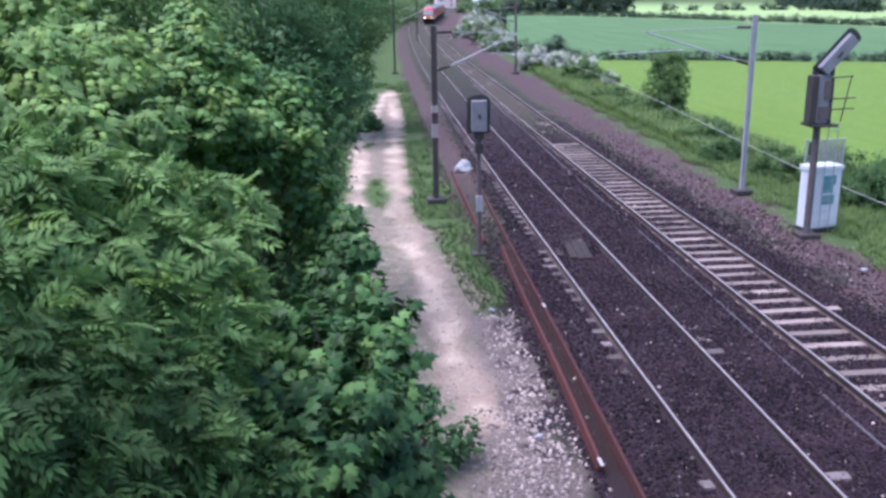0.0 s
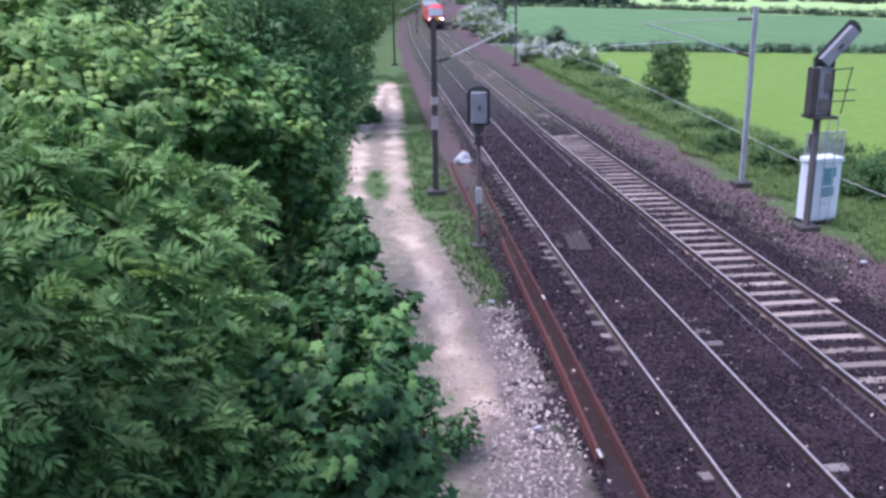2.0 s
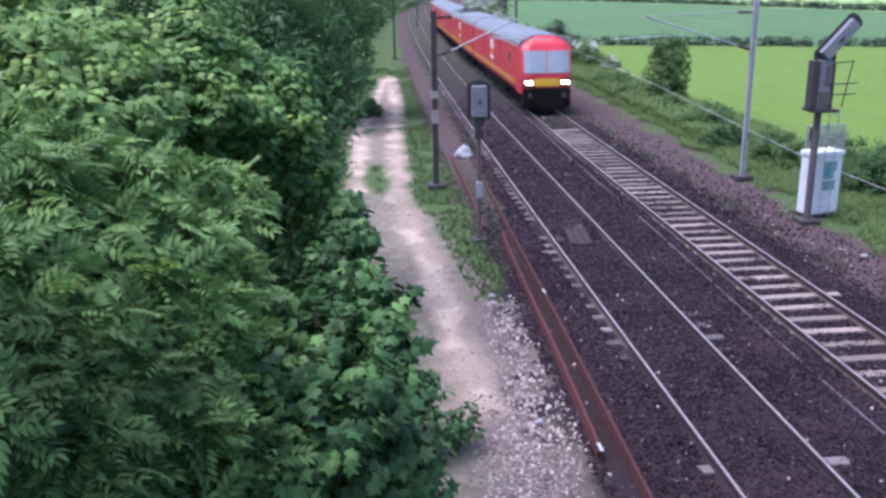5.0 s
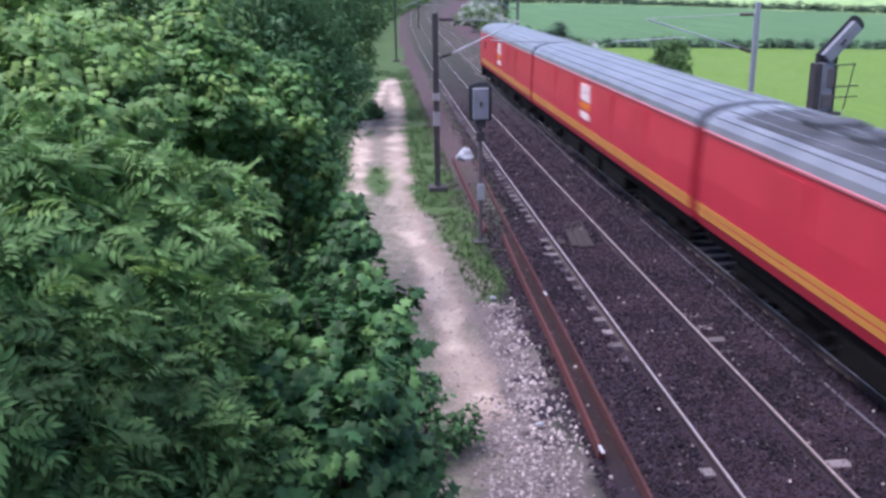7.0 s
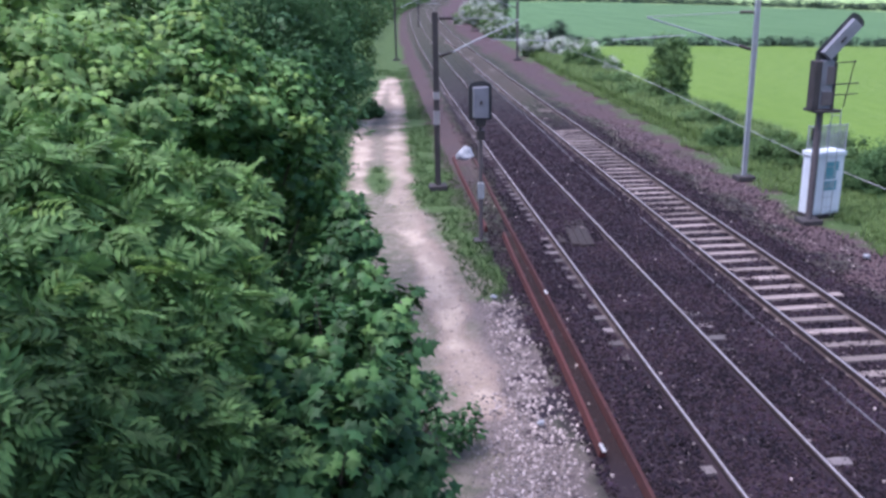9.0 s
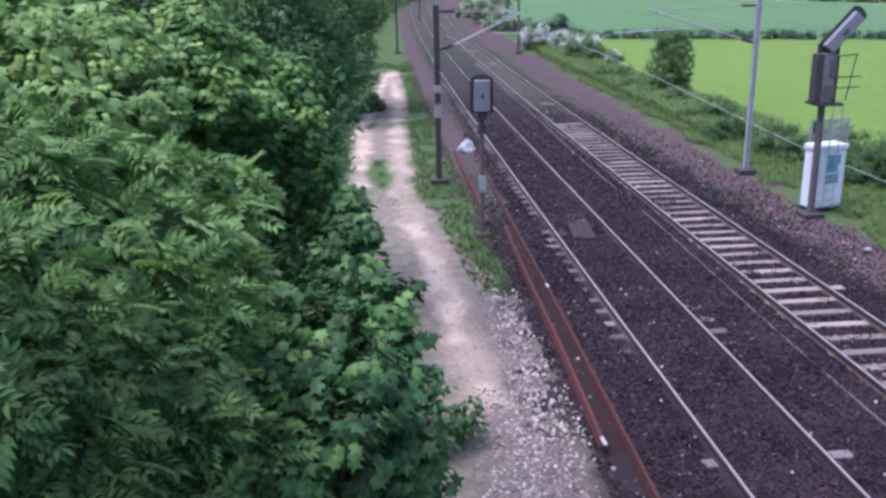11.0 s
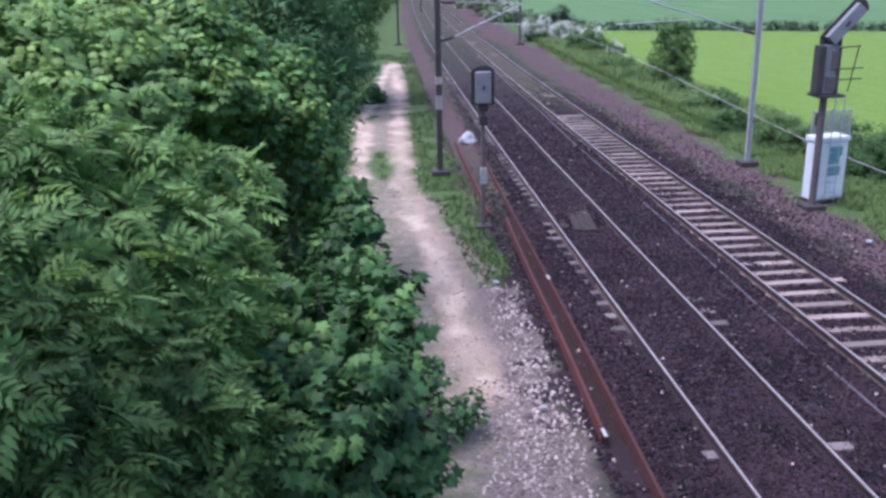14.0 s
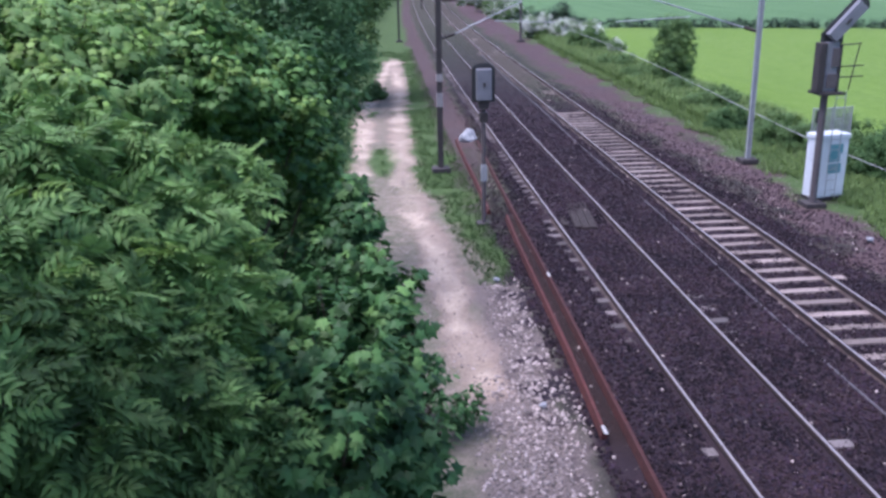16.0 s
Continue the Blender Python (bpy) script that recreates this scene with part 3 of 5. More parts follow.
        box(bm, -1.23, 1.23, -h - 0.02, -h + 0.6, 0.3, 1.3, 0.06)
        piece("front_skirt", bm, M_UNDER, "black front skirt", front)
        for s in (-1, 1):
            bm = bmesh.new()
            box(bm, s * 0.93 - 0.26, s * 0.93 + 0.26, -h - 0.0, -h + 0.3, 1.4, 1.78, 0.04)
            cluster = piece("light_cluster", bm, M_BLACK, "black light housing", front)
            if cab == -1:
                bm = bmesh.new()
                for u in (-0.1, 0.12):
                    tube(bm, (s * (0.93 + u), -h - 0.05, 1.6), (s * (0.93 + u), -h + 0.05, 1.6), 0.08, n=16)
                piece("lamp_lens", bm, M_LAMP, "lit white headlight", cluster)
    return van


vans = [make_van(-1, False), make_van(0, True), make_van(0, False), make_van(1, False)]


# ---- lineside things ----
def h_section(bm, w, d, z0, z1, t=0.02):
    box(bm, -w / 2, w / 2, -d / 2, -d / 2 + t, z0, z1)
    box(bm, -w / 2, w / 2, d / 2 - t, d / 2, z0, z1)
    box(bm, -t / 2, t / 2, -d / 2 + t, d / 2 - t, z0, z1)
    return bm


def insulator(bm, a, b, r=0.07, n=5):
    a, b = Vector(a), Vector(b)
    tube(bm, a, b, r * 0.45)
    for i in range(n):
        c = a + (b - a) * ((i + 0.5) / n)
        d = (b - a).normalized() * 0.025
        tube(bm, c - d, c + d, r, r * 0.7, 12)
    return bm


def make_mast(x, y, height, side, mat, label, bands, reach=3.2, lean=0.0):
    """An overhead line mast with its cantilever. side: 1 where the arm goes to the right."""
    mast = thing("overhead_line_mast", pose(x, y, -0.24, 0, lean, 0), label, "catenary mast", "overhead line masts")
    bm = bmesh.new()
    box(bm, -0.31, 0.31, -0.3, 0.3, -0.05, 0.14, 0.03)
    part("footing", bm, M_DARK_STEEL, mast, "dark concrete footing")
    bm = bmesh.new()
    if mat is M_GALV:
        for a, b in ((-0.075, -0.055), (0.055, 0.075)):
            box(bm, a, b, -0.07, 0.07, 0.1, height)
        box(bm, -0.055, 0.055, -0.008, 0.008, 0.1, height)
    else:
        h_section(bm, 0.18, 0.2, 0.1, height)
    part("post", bm, mat, mast)
    for z0, z1 in bands:
        bm = bmesh.new()
        box(bm, -0.1, 0.1, -0.11, 0.11, z0, z1)
        part("band", bm, M_WHITE_BAND, mast, "faded white painted band")
    s = side
    low, tip = 4.52, 5.45
    bm = bmesh.new()
    insulator(bm, (s * 0.12, 0, low), (s * 0.55, 0, low + 0.13))
    part("lower_insulator", bm, M_CERAMIC, mast, "brown ribbed insulator")
    bm = bmesh.new()
    tube(bm, (s * 0.55, 0, low + 0.13), (s * (reach - 0.3), 0, tip + 0.2), 0.026)
    part("cantilever_tube", bm, M_GALV, mast, "pale galvanised bracket tube")
    bm = bmesh.new()
    insulator(bm, (s * 0.12, 0, 5.75), (s * 0.62, 0, 5.75))
    part("upper_insulator", bm, M_CERAMIC, mast, "brown ribbed insulator")
    bm = bmesh.new()
    tube(bm, (s * 0.62, 0, 5.75), (s * (reach - 0.3), 0, tip + 0.22), 0.014)
    part("top_tie", bm, M_WIRE, mast)
    bm = bmesh.new()
    tube(bm, (s * reach * 0.6, 0, low + 0.52), (s * (reach + 0.85), 0, low + 0.42), 0.019)
    part("registration_arm", bm, M_GALV, mast, "pale registration tube")
    return mast


make_mast(2.42, 30.12, 5.95, 1, M_DARK_STEEL, "dark steel overhead line mast with faded white bands", ((2.25, 2.72), (3.1, 3.35)), 3.1)
make_mast(13.3, 29.8, 6.15, -1, M_GALV, "galvanised steel overhead line mast beside bushes", (), 4.1)
make_mast(3.04, 82.8, 6.6, 1, M_DARK_STEEL, "dark steel overhead line mast on the grass verge", (), 3.1)
make_mast(13.74, 79.9, 6.5, -1, M_GREY_PAINT, "galvanised overhead line mast beside blossoming hedge", (), 3.2)
make_mast(8.6, 138, 6.5, 1, M_DARK_STEEL, "distant dark overhead line mast beside the track", (), 3.1)
make_mast(18.6, 136, 6.5, -1, M_GREY_PAINT, "distant galvanised overhead line mast by the hedge", (), 3.2)


def make_wire(name, pts, r, mat, label, category):
    bm = bmesh.new()
    sweep(bm, pts, [(r * math.cos(k * math.pi / 3), r * math.sin(k * math.pi / 3)) for k in range(6)])
    return tagged(part(name, bm, mat), label, category)


make_wire("lineside_cable", [(15.3, 8, 0.62), (15.3, 24.3, 0.55), (15.3, 29.4, 0.58), (15.3, 34.5, 0.77), (15.3, 46.6, 1.27), (15.3, 57.1, 1.55), (15.3, 72, 1.7)], 0.014, M_WIRE, "pale cable strung low along the bushes", "cable")


def signal_head(parent, w, h, m, lit=False):
    """The back of a signal head: grey case on a black rounded backboard."""
    def place(bm):
        bmesh.ops.transform(bm, matrix=m, verts=bm.verts)
        return bm

    bm = bmesh.new()
    n, r = 20, w / 2
    ring = [(-r, 0.0), (r, 0.0)] + [(r * math.cos(math.pi * i / n), h - r * 0.55 + r * 0.55 * math.sin(math.pi * i / n)) for i in range(n + 1)]
    lo = [bm.verts.new((u, 0.0, v)) for u, v in ring]
    hi = [bm.verts.new((u, 0.035, v)) for u, v in ring]
    bm.faces.new(lo)
    bm.faces.new(list(reversed(hi)))
    for i in range(len(ring)):
        j = (i + 1) % len(ring)
        bm.faces.new((lo[i], lo[j], hi[j], hi[i]))
    board = part("backboard", place(bm), M_BLACK, parent, "black rounded backboard")
    bm = bmesh.new()
    box(bm, -w * 0.33, w * 0.33, -0.2, -0.003, h * 0.06, h * 0.86, 0.02)
    case = part("signal_case", place(bm), M_LIGHT_GREY, board, "light grey lamp case")
    bm = bmesh.new()
    box(bm, -0.03, 0.03, -0.225, -0.202, h * 0.4, h * 0.52, 0.004)
    part("catch", place(bm), M_DARK_STEEL, board)
    return board


def make_near_signal():
    sig = thing("railway_signal", pose(3.05, 23.44, -0.24), "slim grey signal post with black-edged signal head", "railway signal", "railway signals")
    bm = bmesh.new()
    tube(bm, (0, 0, 0), (0, 0, 3.5), 0.055, n=14)
    part("post", bm, M_GREY_PAINT, sig)
    bm = bmesh.new()
    tube(bm, (0, 0, 1.22), (0, 0, 1.68), 0.075, n=14)
    box(bm, -0.09, 0.09, -0.1, -0.06, 1.25, 1.66, 0.01)
    part("number_plate", bm, M_BAG, sig, "white plate on the post")
    bm = bmesh.new()
    box(bm, -0.11, 0.11, -0.12, 0.12, 2.85, 3.1, 0.02)
    box(bm, -0.14, 0.14, -0.14, 0.14, 3.22, 3.42, 0.02)
    part("junction_box", bm, M_DARK_STEEL, sig, "dark junction boxes")
    bm = bmesh.new()
    box(bm, -0.2, 0.2, -0.2, 0.2, -0.03, 0.06, 0.01)
    part("base_plate", bm, M_DARK_STEEL, sig)
    signal_head(sig, 0.62, 1.02, pose(0, 0, 3.38))
    return sig


make_near_signal()


def make_far_signal():
    sig = thing("railway_signal", pose(12.78, 24.0, -0.24), "tall grey signal post with ladder and slanted route indicator", "railway signal", "railway signals")
    bm = bmesh.new()
    tube(bm, (0, 0, 0), (0, 0, 3.4), 0.1, n=16)
    part("post", bm, M_GREY_PAINT, sig)
    bm = bmesh.new()
    box(bm, -0.3, 0.3, -0.3, 0.3, -0.04, 0.1, 0.02)
    part("base_plate", bm, M_DARK_STEEL, sig)
    bm = bmesh.new()
    box(bm, -0.3, 0.45, -0.3, 0.4, 3.22, 3.3, 0.01)
    part("platform", bm, M_DARK_STEEL, sig, "dark steel service platform")
    bm = bmesh.new()
    box(bm, -0.38, -0.19, -0.25, 0.1, 3.3, 4.65, 0.02)
    box(bm, 0.2, 0.28, -0.2, 0.1, 3.3, 4.6, 0.02)
    part("side_case", bm, M_DARK_STEEL, sig, "dark brown-grey equipment case")
    bm = bmesh.new()
    box(bm, -0.185, 0.195, -0.18, 0.12, 3.32, 4.66, 0.03)
    head = part("signal_case", bm, M_LIGHT_GREY, sig, "grey back of signal head")
    bm = bmesh.new()
    box(bm, 0.0, 0.2, -0.215, -0.182, 4.0, 4.5, 0.01)
    box(bm, -0.1, 0.2, -0.215, -0.182, 3.42, 3.8, 0.01)
    part("access_door", bm, M_GREY_PAINT, head)
    bm = bmesh.new()
    box(bm, -0.2, 0.35, -0.02, 0.2, 4.6, 4.85, 0.02)
    part("bracket", bm, M_BLACK, sig)
    # the slanted route indicator
    signal_head(sig, 0.5, 1.5, pose(-0.14, -0.05, 4.7, 0, 42, 0))
    # ladder and cage
    for x in (0.52, 0.8):
        bm = bmesh.new()
        tube(bm, (x, 0.3, 0.1), (x, 0.3, 3.25), 0.014)
        part("ladder_rail", bm, M_GALV, sig)
    for i in range(10):
        bm = bmesh.new()
        tube(bm, (0.52, 0.3, 0.35 + i * 0.3), (0.8, 0.3, 0.35 + i * 0.3), 0.01)
        part("rung", bm, M_GALV, sig)
    for z in (3.65, 3.95, 4.55):
        bm = bmesh.new()
        tube(bm, (0.5, 0.2, z), (1.02 + (0.14 if z < 4 else 0), 0.2, z + 0.02), 0.018)
        part("rail_bar", bm, M_DARK_STEEL, sig)
    bm = bmesh.new()
    tube(bm, (0.78, 0.2, 3.3), (0.98, 0.2, 4.6), 0.018)
    part("rail_post", bm, M_DARK_STEEL, sig)
    return sig


make_far_signal()


def make_cabinet():
    cab = thing("lineside_cabinet", pose(13.44, 24.72, -0.24, 0, 0, 14), "white metal lineside cabinet with teal painted patches", "cabinet")
    bm = bmesh.new()
    box(bm, -0.52, 0.52, -0.3, 0.3, 0.0, 0.1, 0.01)
    part("plinth", bm, M_DARK_STEEL, cab, "dark plinth")
    bm = bmesh.new()
    box(bm, -0.5, 0.5, -0.28, 0.28, 0.1, 1.82, 0.015)
    body = part("body", bm, M_WHITE, cab)
    bm = bmesh.new()
    box(bm, -0.54, 0.54, -0.32, 0.32, 1.82, 1.97, 0.03)
    part("lid", bm, M_WHITE, cab, "overhanging white lid")
    for x0, x1 in ((-0.47, -0.01), (0.01, 0.47)):
        bm = bmesh.new()
        box(bm, x0, x1, -0.3, -0.281, 0.16, 1.77, 0.006)
        door = part("door", bm, M_WHITE, cab, "white cabinet door")
        bm = bmesh.new()
        hx = x1 - 0.05 if x0 < -0.2 else x0 + 0.05
        box(bm, hx - 0.015, hx + 0.015, -0.33, -0.301, 0.9, 1.06, 0.005)
        part("handle", bm, M_GALV, door, "steel handle")
    for k, (x0, x1, z0, z1) in enumerate(((-0.16, 0.3, 1.4, 1.68), (-0.2, 0.22, 1.16, 1.42), (-0.2, 0.28, 0.82, 1.1))):
        bm = bmesh.new()
        box(bm, x0, x1, -0.307, -0.3025, z0, z1)
        part("painted_patch", bm, M_TEAL, body, "teal sprayed patch")
    return cab


make_cabinet()


def make_mesh_panel():
    ob = thing("mesh_guard", pose(14.72, 27.0, -0.24, 0, 0, 6), "pale grey wire mesh guard behind the white cabinet", "mesh guard")
    for x in (-0.68, 0.0, 0.68):
        bm = bmesh.new()
        tube(bm, (x, 0, -0.05), (x, 0, 2.34), 0.022)
        part("post", bm, M_GALV, ob)
    for z in (1.0, 2.3):
        bm = bmesh.new()
        tube(bm, (-0.68, 0, z), (0.68, 0, z), 0.016)
        part("rail_bar", bm, M_GALV, ob)
    bm = bmesh.new()
    for i in range(27):
        x = -0.65 + i * 0.05
        tube(bm, (x, 0.012, 1.0), (x, 0.012, 2.3), 0.007, n=4)
    for i in range(26):
        z = 1.02 + i * 0.05
        tube(bm, (-0.66, 0.02, z), (0.66, 0.02, z), 0.007, n=4)
    tagged(part("wire_mesh", bm, M_GALV, ob, "fine wire mesh"), kind="stuff")
    bm = bmesh.new()
    box(bm, -0.6, -0.44, -0.06, -0.02, 1.85, 2.25, 0.005)
    part("dark_plate", bm, M_BLACK, ob)
    return ob


make_mesh_panel()


def scrap_rail(a, b, label, bright, mat=M_RUST):
    """A rusty loose rail laid on the ballast from a to b on the plan."""
    n = 24
    line = [(a[0] + (b[0] - a[0]) * i / n + 0.02 * math.sin(3.1 * i / n * 2), a[1] + (b[1] - a[1]) * i / n, -0.035) for i in range(n + 1)]
    ob = thing("scrap_rail", None, label, "rail", "loose rusty rails")
    part("bar", sweep(bmesh.new(), line, [(-0.055, -0.155), (0.055, -0.155), (0.03, -0.03), (0.026, 0.0), (-0.026, 0.0), (-0.03, -0.03)]), mat, ob)
    for i in bright:
        q = Vector(line[i])
        bm = bmesh.new()
        box(bm, q.x - 0.028, q.x + 0.028, q.y - 0.12, q.y + 0.12, -0.045, -0.026, 0.004)
        part("bright_end", bm, M_CUT, ob, "bright cut steel end")
    return ob


scrap_rail((3.33, 11.6), (3.72, 23.6), "rust-red loose rail with bright ends on ballast", (0,))
scrap_rail((3.64, 9.0), (4.23, 34.4), "long dark rusty loose rail on ballast", (9,), M_RUST_DARK)
scrap_rail((3.3, 24.2), (3.46, 35.0), "rust-red loose rail beside the signal", ())


def make_bag():
    bm = bmesh.new()
    bmesh.ops.create_icosphere(bm, subdivisions=4, radius=0.34)
    for v in bm.verts:
        n = noise.noise(v.co * 4.2) * 0.24 + noise.noise(v.co * 8) * 0.03
        t = max(0.0, v.co.z / 0.34)
        v.co *= 1 + n
        v.co.x *= 1.15 * (1 - 0.3 * t)
        v.co.y *= 0.9 * (1 - 0.3 * t)
        v.co.z = max(v.co.z, -0.17) * (1.0 + 0.18 * t)
    ob = part("rubble_sack", bm, M_BAG, None, "", pose(3.98, 35.1, -0.1), True)
    return tagged(ob, "crumpled white plastic sack on the ballast", "sack")


make_bag()


def make_pad():
    ob = thing("crossing_board", pose(5.76, 23.35, -0.085, 0, 0, -6), "dark worn timber boards between the rails", "board")
    for k, (y0, y1) in enumerate(((-1.2, 1.25), (-1.28, 1.2), (-1.25, 1.28))):
        bm = bmesh.new()
        box(bm, -0.3 + k * 0.2, -0.112 + k * 0.2, y0, y1, -0.05, 0.035, 0.01)
        part("plank", bm, M_BOARD, ob)
    bm = bmesh.new()
    box(bm, -0.62, -0.42, -0.9, 0.35, -0.05, 0.0, 0.01)
    part("plank", bm, M_BOARD, ob)
    return ob


make_pad()


make_wire("track_cable", [on_line(y, 2.16 + 0.04 * math.sin(y * 0.33) + 0.006 * max(0, y - 12), -0.075)[0] for y in range(6, 70, 2)], 0.019, M_CABLE, "thin grey cable laid on the ballast between tracks", "cable")


def make_litter(x, y, size, seed, label):
    """A crumpled scrap, or a lone pale stone."""
    bm = bmesh.new()
    bmesh.ops.create_icosphere(bm, subdivisions=2, radius=size)
    for v in bm.verts:
        v.co *= 1 + 0.5 * noise.noise(v.co * (2.2 / size) + Vector((seed, 0, 0)))
        v.co.z *= 0.7
    return tagged(part("litter", bm, M_BAG, None, "", pose(x, y, -0.2 + size * 0.4)), label, "litter")


make_litter(12.5, 20.4, 0.085, 3.0, "scrap of white litter on the verge grass")
make_litter(2.72, 18.75, 0.07, 7.0, "single pale stone at the grass edge")
make_litter(2.62, 12.75, 0.06, 11.0, "single pale stone beside the rubble")


# ---- foliage ----
def star_leaf():
    """A five-lobed leaf about 1 long, its stalk end at the origin, tip towards +y."""
    out = [(0, 0), (0.22, -0.06), (0.44, 0.1), (0.3, 0.26), (0.56, 0.5), (0.27, 0.55), (0.14, 0.62), (0, 1.0), (-0.14, 0.62), (-0.27, 0.55), (-0.56, 0.5), (-0.3, 0.26), (-0.44, 0.1), (-0.22, -0.06)]
    v = [(0, 0.35, 0.03)] + [(x, y, -0.16 * abs(x) - 0.1 * max(0, y - 0.5)) for x, y in out]
    f = [(0, i, i + 1) for i in range(1, len(out))] + [(0, len(out), 1)]
    return np.array(v), np.array(f)


def oval_leaf():
    v = [(0, 0, 0), (0.24, 0.35, -0.05), (0.2, 0.7, -0.08), (0, 1, -0.14), (-0.2, 0.7, -0.08), (-0.24, 0.35, -0.05), (0, 0.5, 0.02)]
    f = [(6, 0, 1), (6, 1, 2), (6, 2, 3), (6, 3, 4), (6, 4, 5), (6, 5, 0)]
    return np.array(v), np.array(f)


def feather_leaf(pairs=5):
    """A compound leaf: narrow leaflets in pairs along a drooping stalk."""
    V, F = [], []

    def leaflet(o, ang, ln):
        c, s = math.cos(ang), math.sin(ang)
        k = len(V)
        for x, y, z in ((0, 0, 0), (0.17, 0.3, 0.03), (0.16, 0.62, -0.06), (0, 1, -0.32), (-0.16, 0.62, -0.06), (-0.17, 0.3, 0.03), (0, 0.45, -0.04)):
            x, y, z = x * ln, y * ln, z * ln
            V.append((o[0] + x * c + y * s, o[1] - x * s + y * c, o[2] + z))
        F.extend([(k + 6, k + i, k + (i + 1) % 6) for i in range(6)])

    for i in range(pairs):
        u = 0.25 + 0.6 * i / (pairs - 1)
        z = -0.5 * u * u
        ln = 0.42 * (1 - 0.25 * abs(u - 0.5))
        leaflet((0, u, z), 1.05 - 0.2 * u, ln)
        leaflet((0, u, z), -1.05 + 0.2 * u, ln)
    leaflet((0, 0.85, -0.38), 0.0, 0.4)
    k = len(V)
    V.extend([(-0.012, 0, 0), (0.012, 0, 0), (0.006, 0.9, -0.3), (-0.006, 0.9, -0.3)])
    F.extend([(k, k + 1, k + 2), (k, k + 2, k + 3)])
    return np.array(V), np.array(F)


def blade_tuft():
    V, F = [], []
    for i in range(5):
        a = i * 1.256 + 0.4
        c, s = math.cos(a), math.sin(a)
        k = len(V)
        for w, r, z in ((0.05, 0, 0), (0.045, 0.16, 0.6), (0.0, 0.45, 1.0)):
            V.extend([(c * r - s * w, s * r + c * w, z), (c * r + s * w, s * r - c * w, z)])
        F.extend([(k, k + 1, k + 3), (k, k + 3, k + 2), (k + 2, k + 3, k + 5)])
    return np.array(V), np.array(F)


STAR, OVAL, FEATHER, TUFT = star_leaf(), oval_leaf(), feather_leaf(), blade_tuft()


def scatter(name, template, places, outward, size, rng, mat, parent=None, up_bias=0.55, jitter=0.5, upright=False):
    """One mesh of many copies of a leaf; each faces outward and up, with a spread."""
    tv, tf = template
    n = len(places)
    if upright:
        a = rng.rand(n) * 6.283
        zax = np.tile([0.0, 0.0, 1.0], (n, 1)) + rng.normal(0, 0.12, (n, 3))
        yax = np.stack([np.cos(a), np.sin(a), np.zeros(n)], 1)
    else:
        zax = outward * (1 - up_bias) + np.array([0, 0, up_bias]) + rng.normal(0, jitter, (n, 3)) * 0.6
        yax = outward * 0.8 + rng.normal(0, jitter, (n, 3)) + np.array([0, 0, -0.25])
    zax /= np.linalg.norm(zax, axis=1, keepdims=True)
    yax -= zax * np.sum(yax * zax, 1, keepdims=True)
    yax /= np.linalg.norm(yax, axis=1, keepdims=True) + 1e-9
    xax = np.cross(yax, zax)
    s = (size[0] + (size[1] - size[0]) * rng.rand(n))[:, None, None]
    v = (xax[:, None, :] * tv[None, :, 0:1] + yax[:, None, :] * tv[None, :, 1:2] + zax[:, None, :] * tv[None, :, 2:3]) * s + places[:, None, :]
    f = tf[None] + (np.arange(n) * len(tv))[:, None, None]
    ob = new(name, quick_mesh(name, v.reshape(-1, 3), f.reshape(-1, 3), mat))
    if parent is not None:
        ob.parent = parent
    return ob


def in_clumps(clumps, n, rng, twigs=18, shell=0.4, spread=0.2):
    """Places and outward directions: leaves gather round twigs near the surface of each clump."""
    vol = np.array([c[3] ** 2 for c in clumps])
    count = np.maximum((vol / vol.sum() * n).astype(int), 3)
    P, D = [], []
    for (x, y, z, r), k in zip(clumps, count):
        d = rng.normal(0, 1, (twigs, 3))
        d /= np.linalg.norm(d, axis=1, keepdims=True)
        tip = d * (r * (shell + (1.12 - shell) * rng.rand(twigs, 1) ** 0.6))
        pick = rng.randint(0, twigs, k)
        q = tip[pick] + rng.normal(0, r * spread, (k, 3)) * np.array([1, 1, 0.75])
        out = q + rng.normal(0, 0.1, (k, 3)) * r
        P.append(q + np.array([x, y, z]))
        D.append(out / (np.linalg.norm(out, axis=1, keepdims=True) + 1e-9))
    return np.concatenate(P), np.concatenate(D)


def limbs(bm, base, clumps, r, rng):
    """A bent, tapered trunk, and limbs out to the clumps."""
    top = Vector((sum(c[0] for c in clumps) / len(clumps), sum(c[1] for c in clumps) / len(clumps), max(c[2] for c in clumps) - 0.3))
    base = Vector(base)
    pts = [base + (top - base) * (i / 7) + Vector((rng.normal(0, 0.06), rng.normal(0, 0.06), 0)) * (0 if i == 0 else 1) for i in range(8)]
    for i in range(7):
        tube(bm, pts[i], pts[i + 1], r * (1 - i / 8), r * (1 - (i + 1) / 8), 9)
    for c in clumps:
        k = min(6, max(1, int(7 * (c[2] - base.z) / max(top.z - base.z, 0.1)) - 2))
        a, b = pts[k], Vector(c[:3])
        mid = (a + b) / 2 + Vector((0, 0, -0.12))
        rr = max(0.01, r * 0.18)
        tube(bm, a, mid, rr, rr * 0.7, 6)
        tube(bm, mid, b, rr * 0.7, rr * 0.3, 6)
    return bm


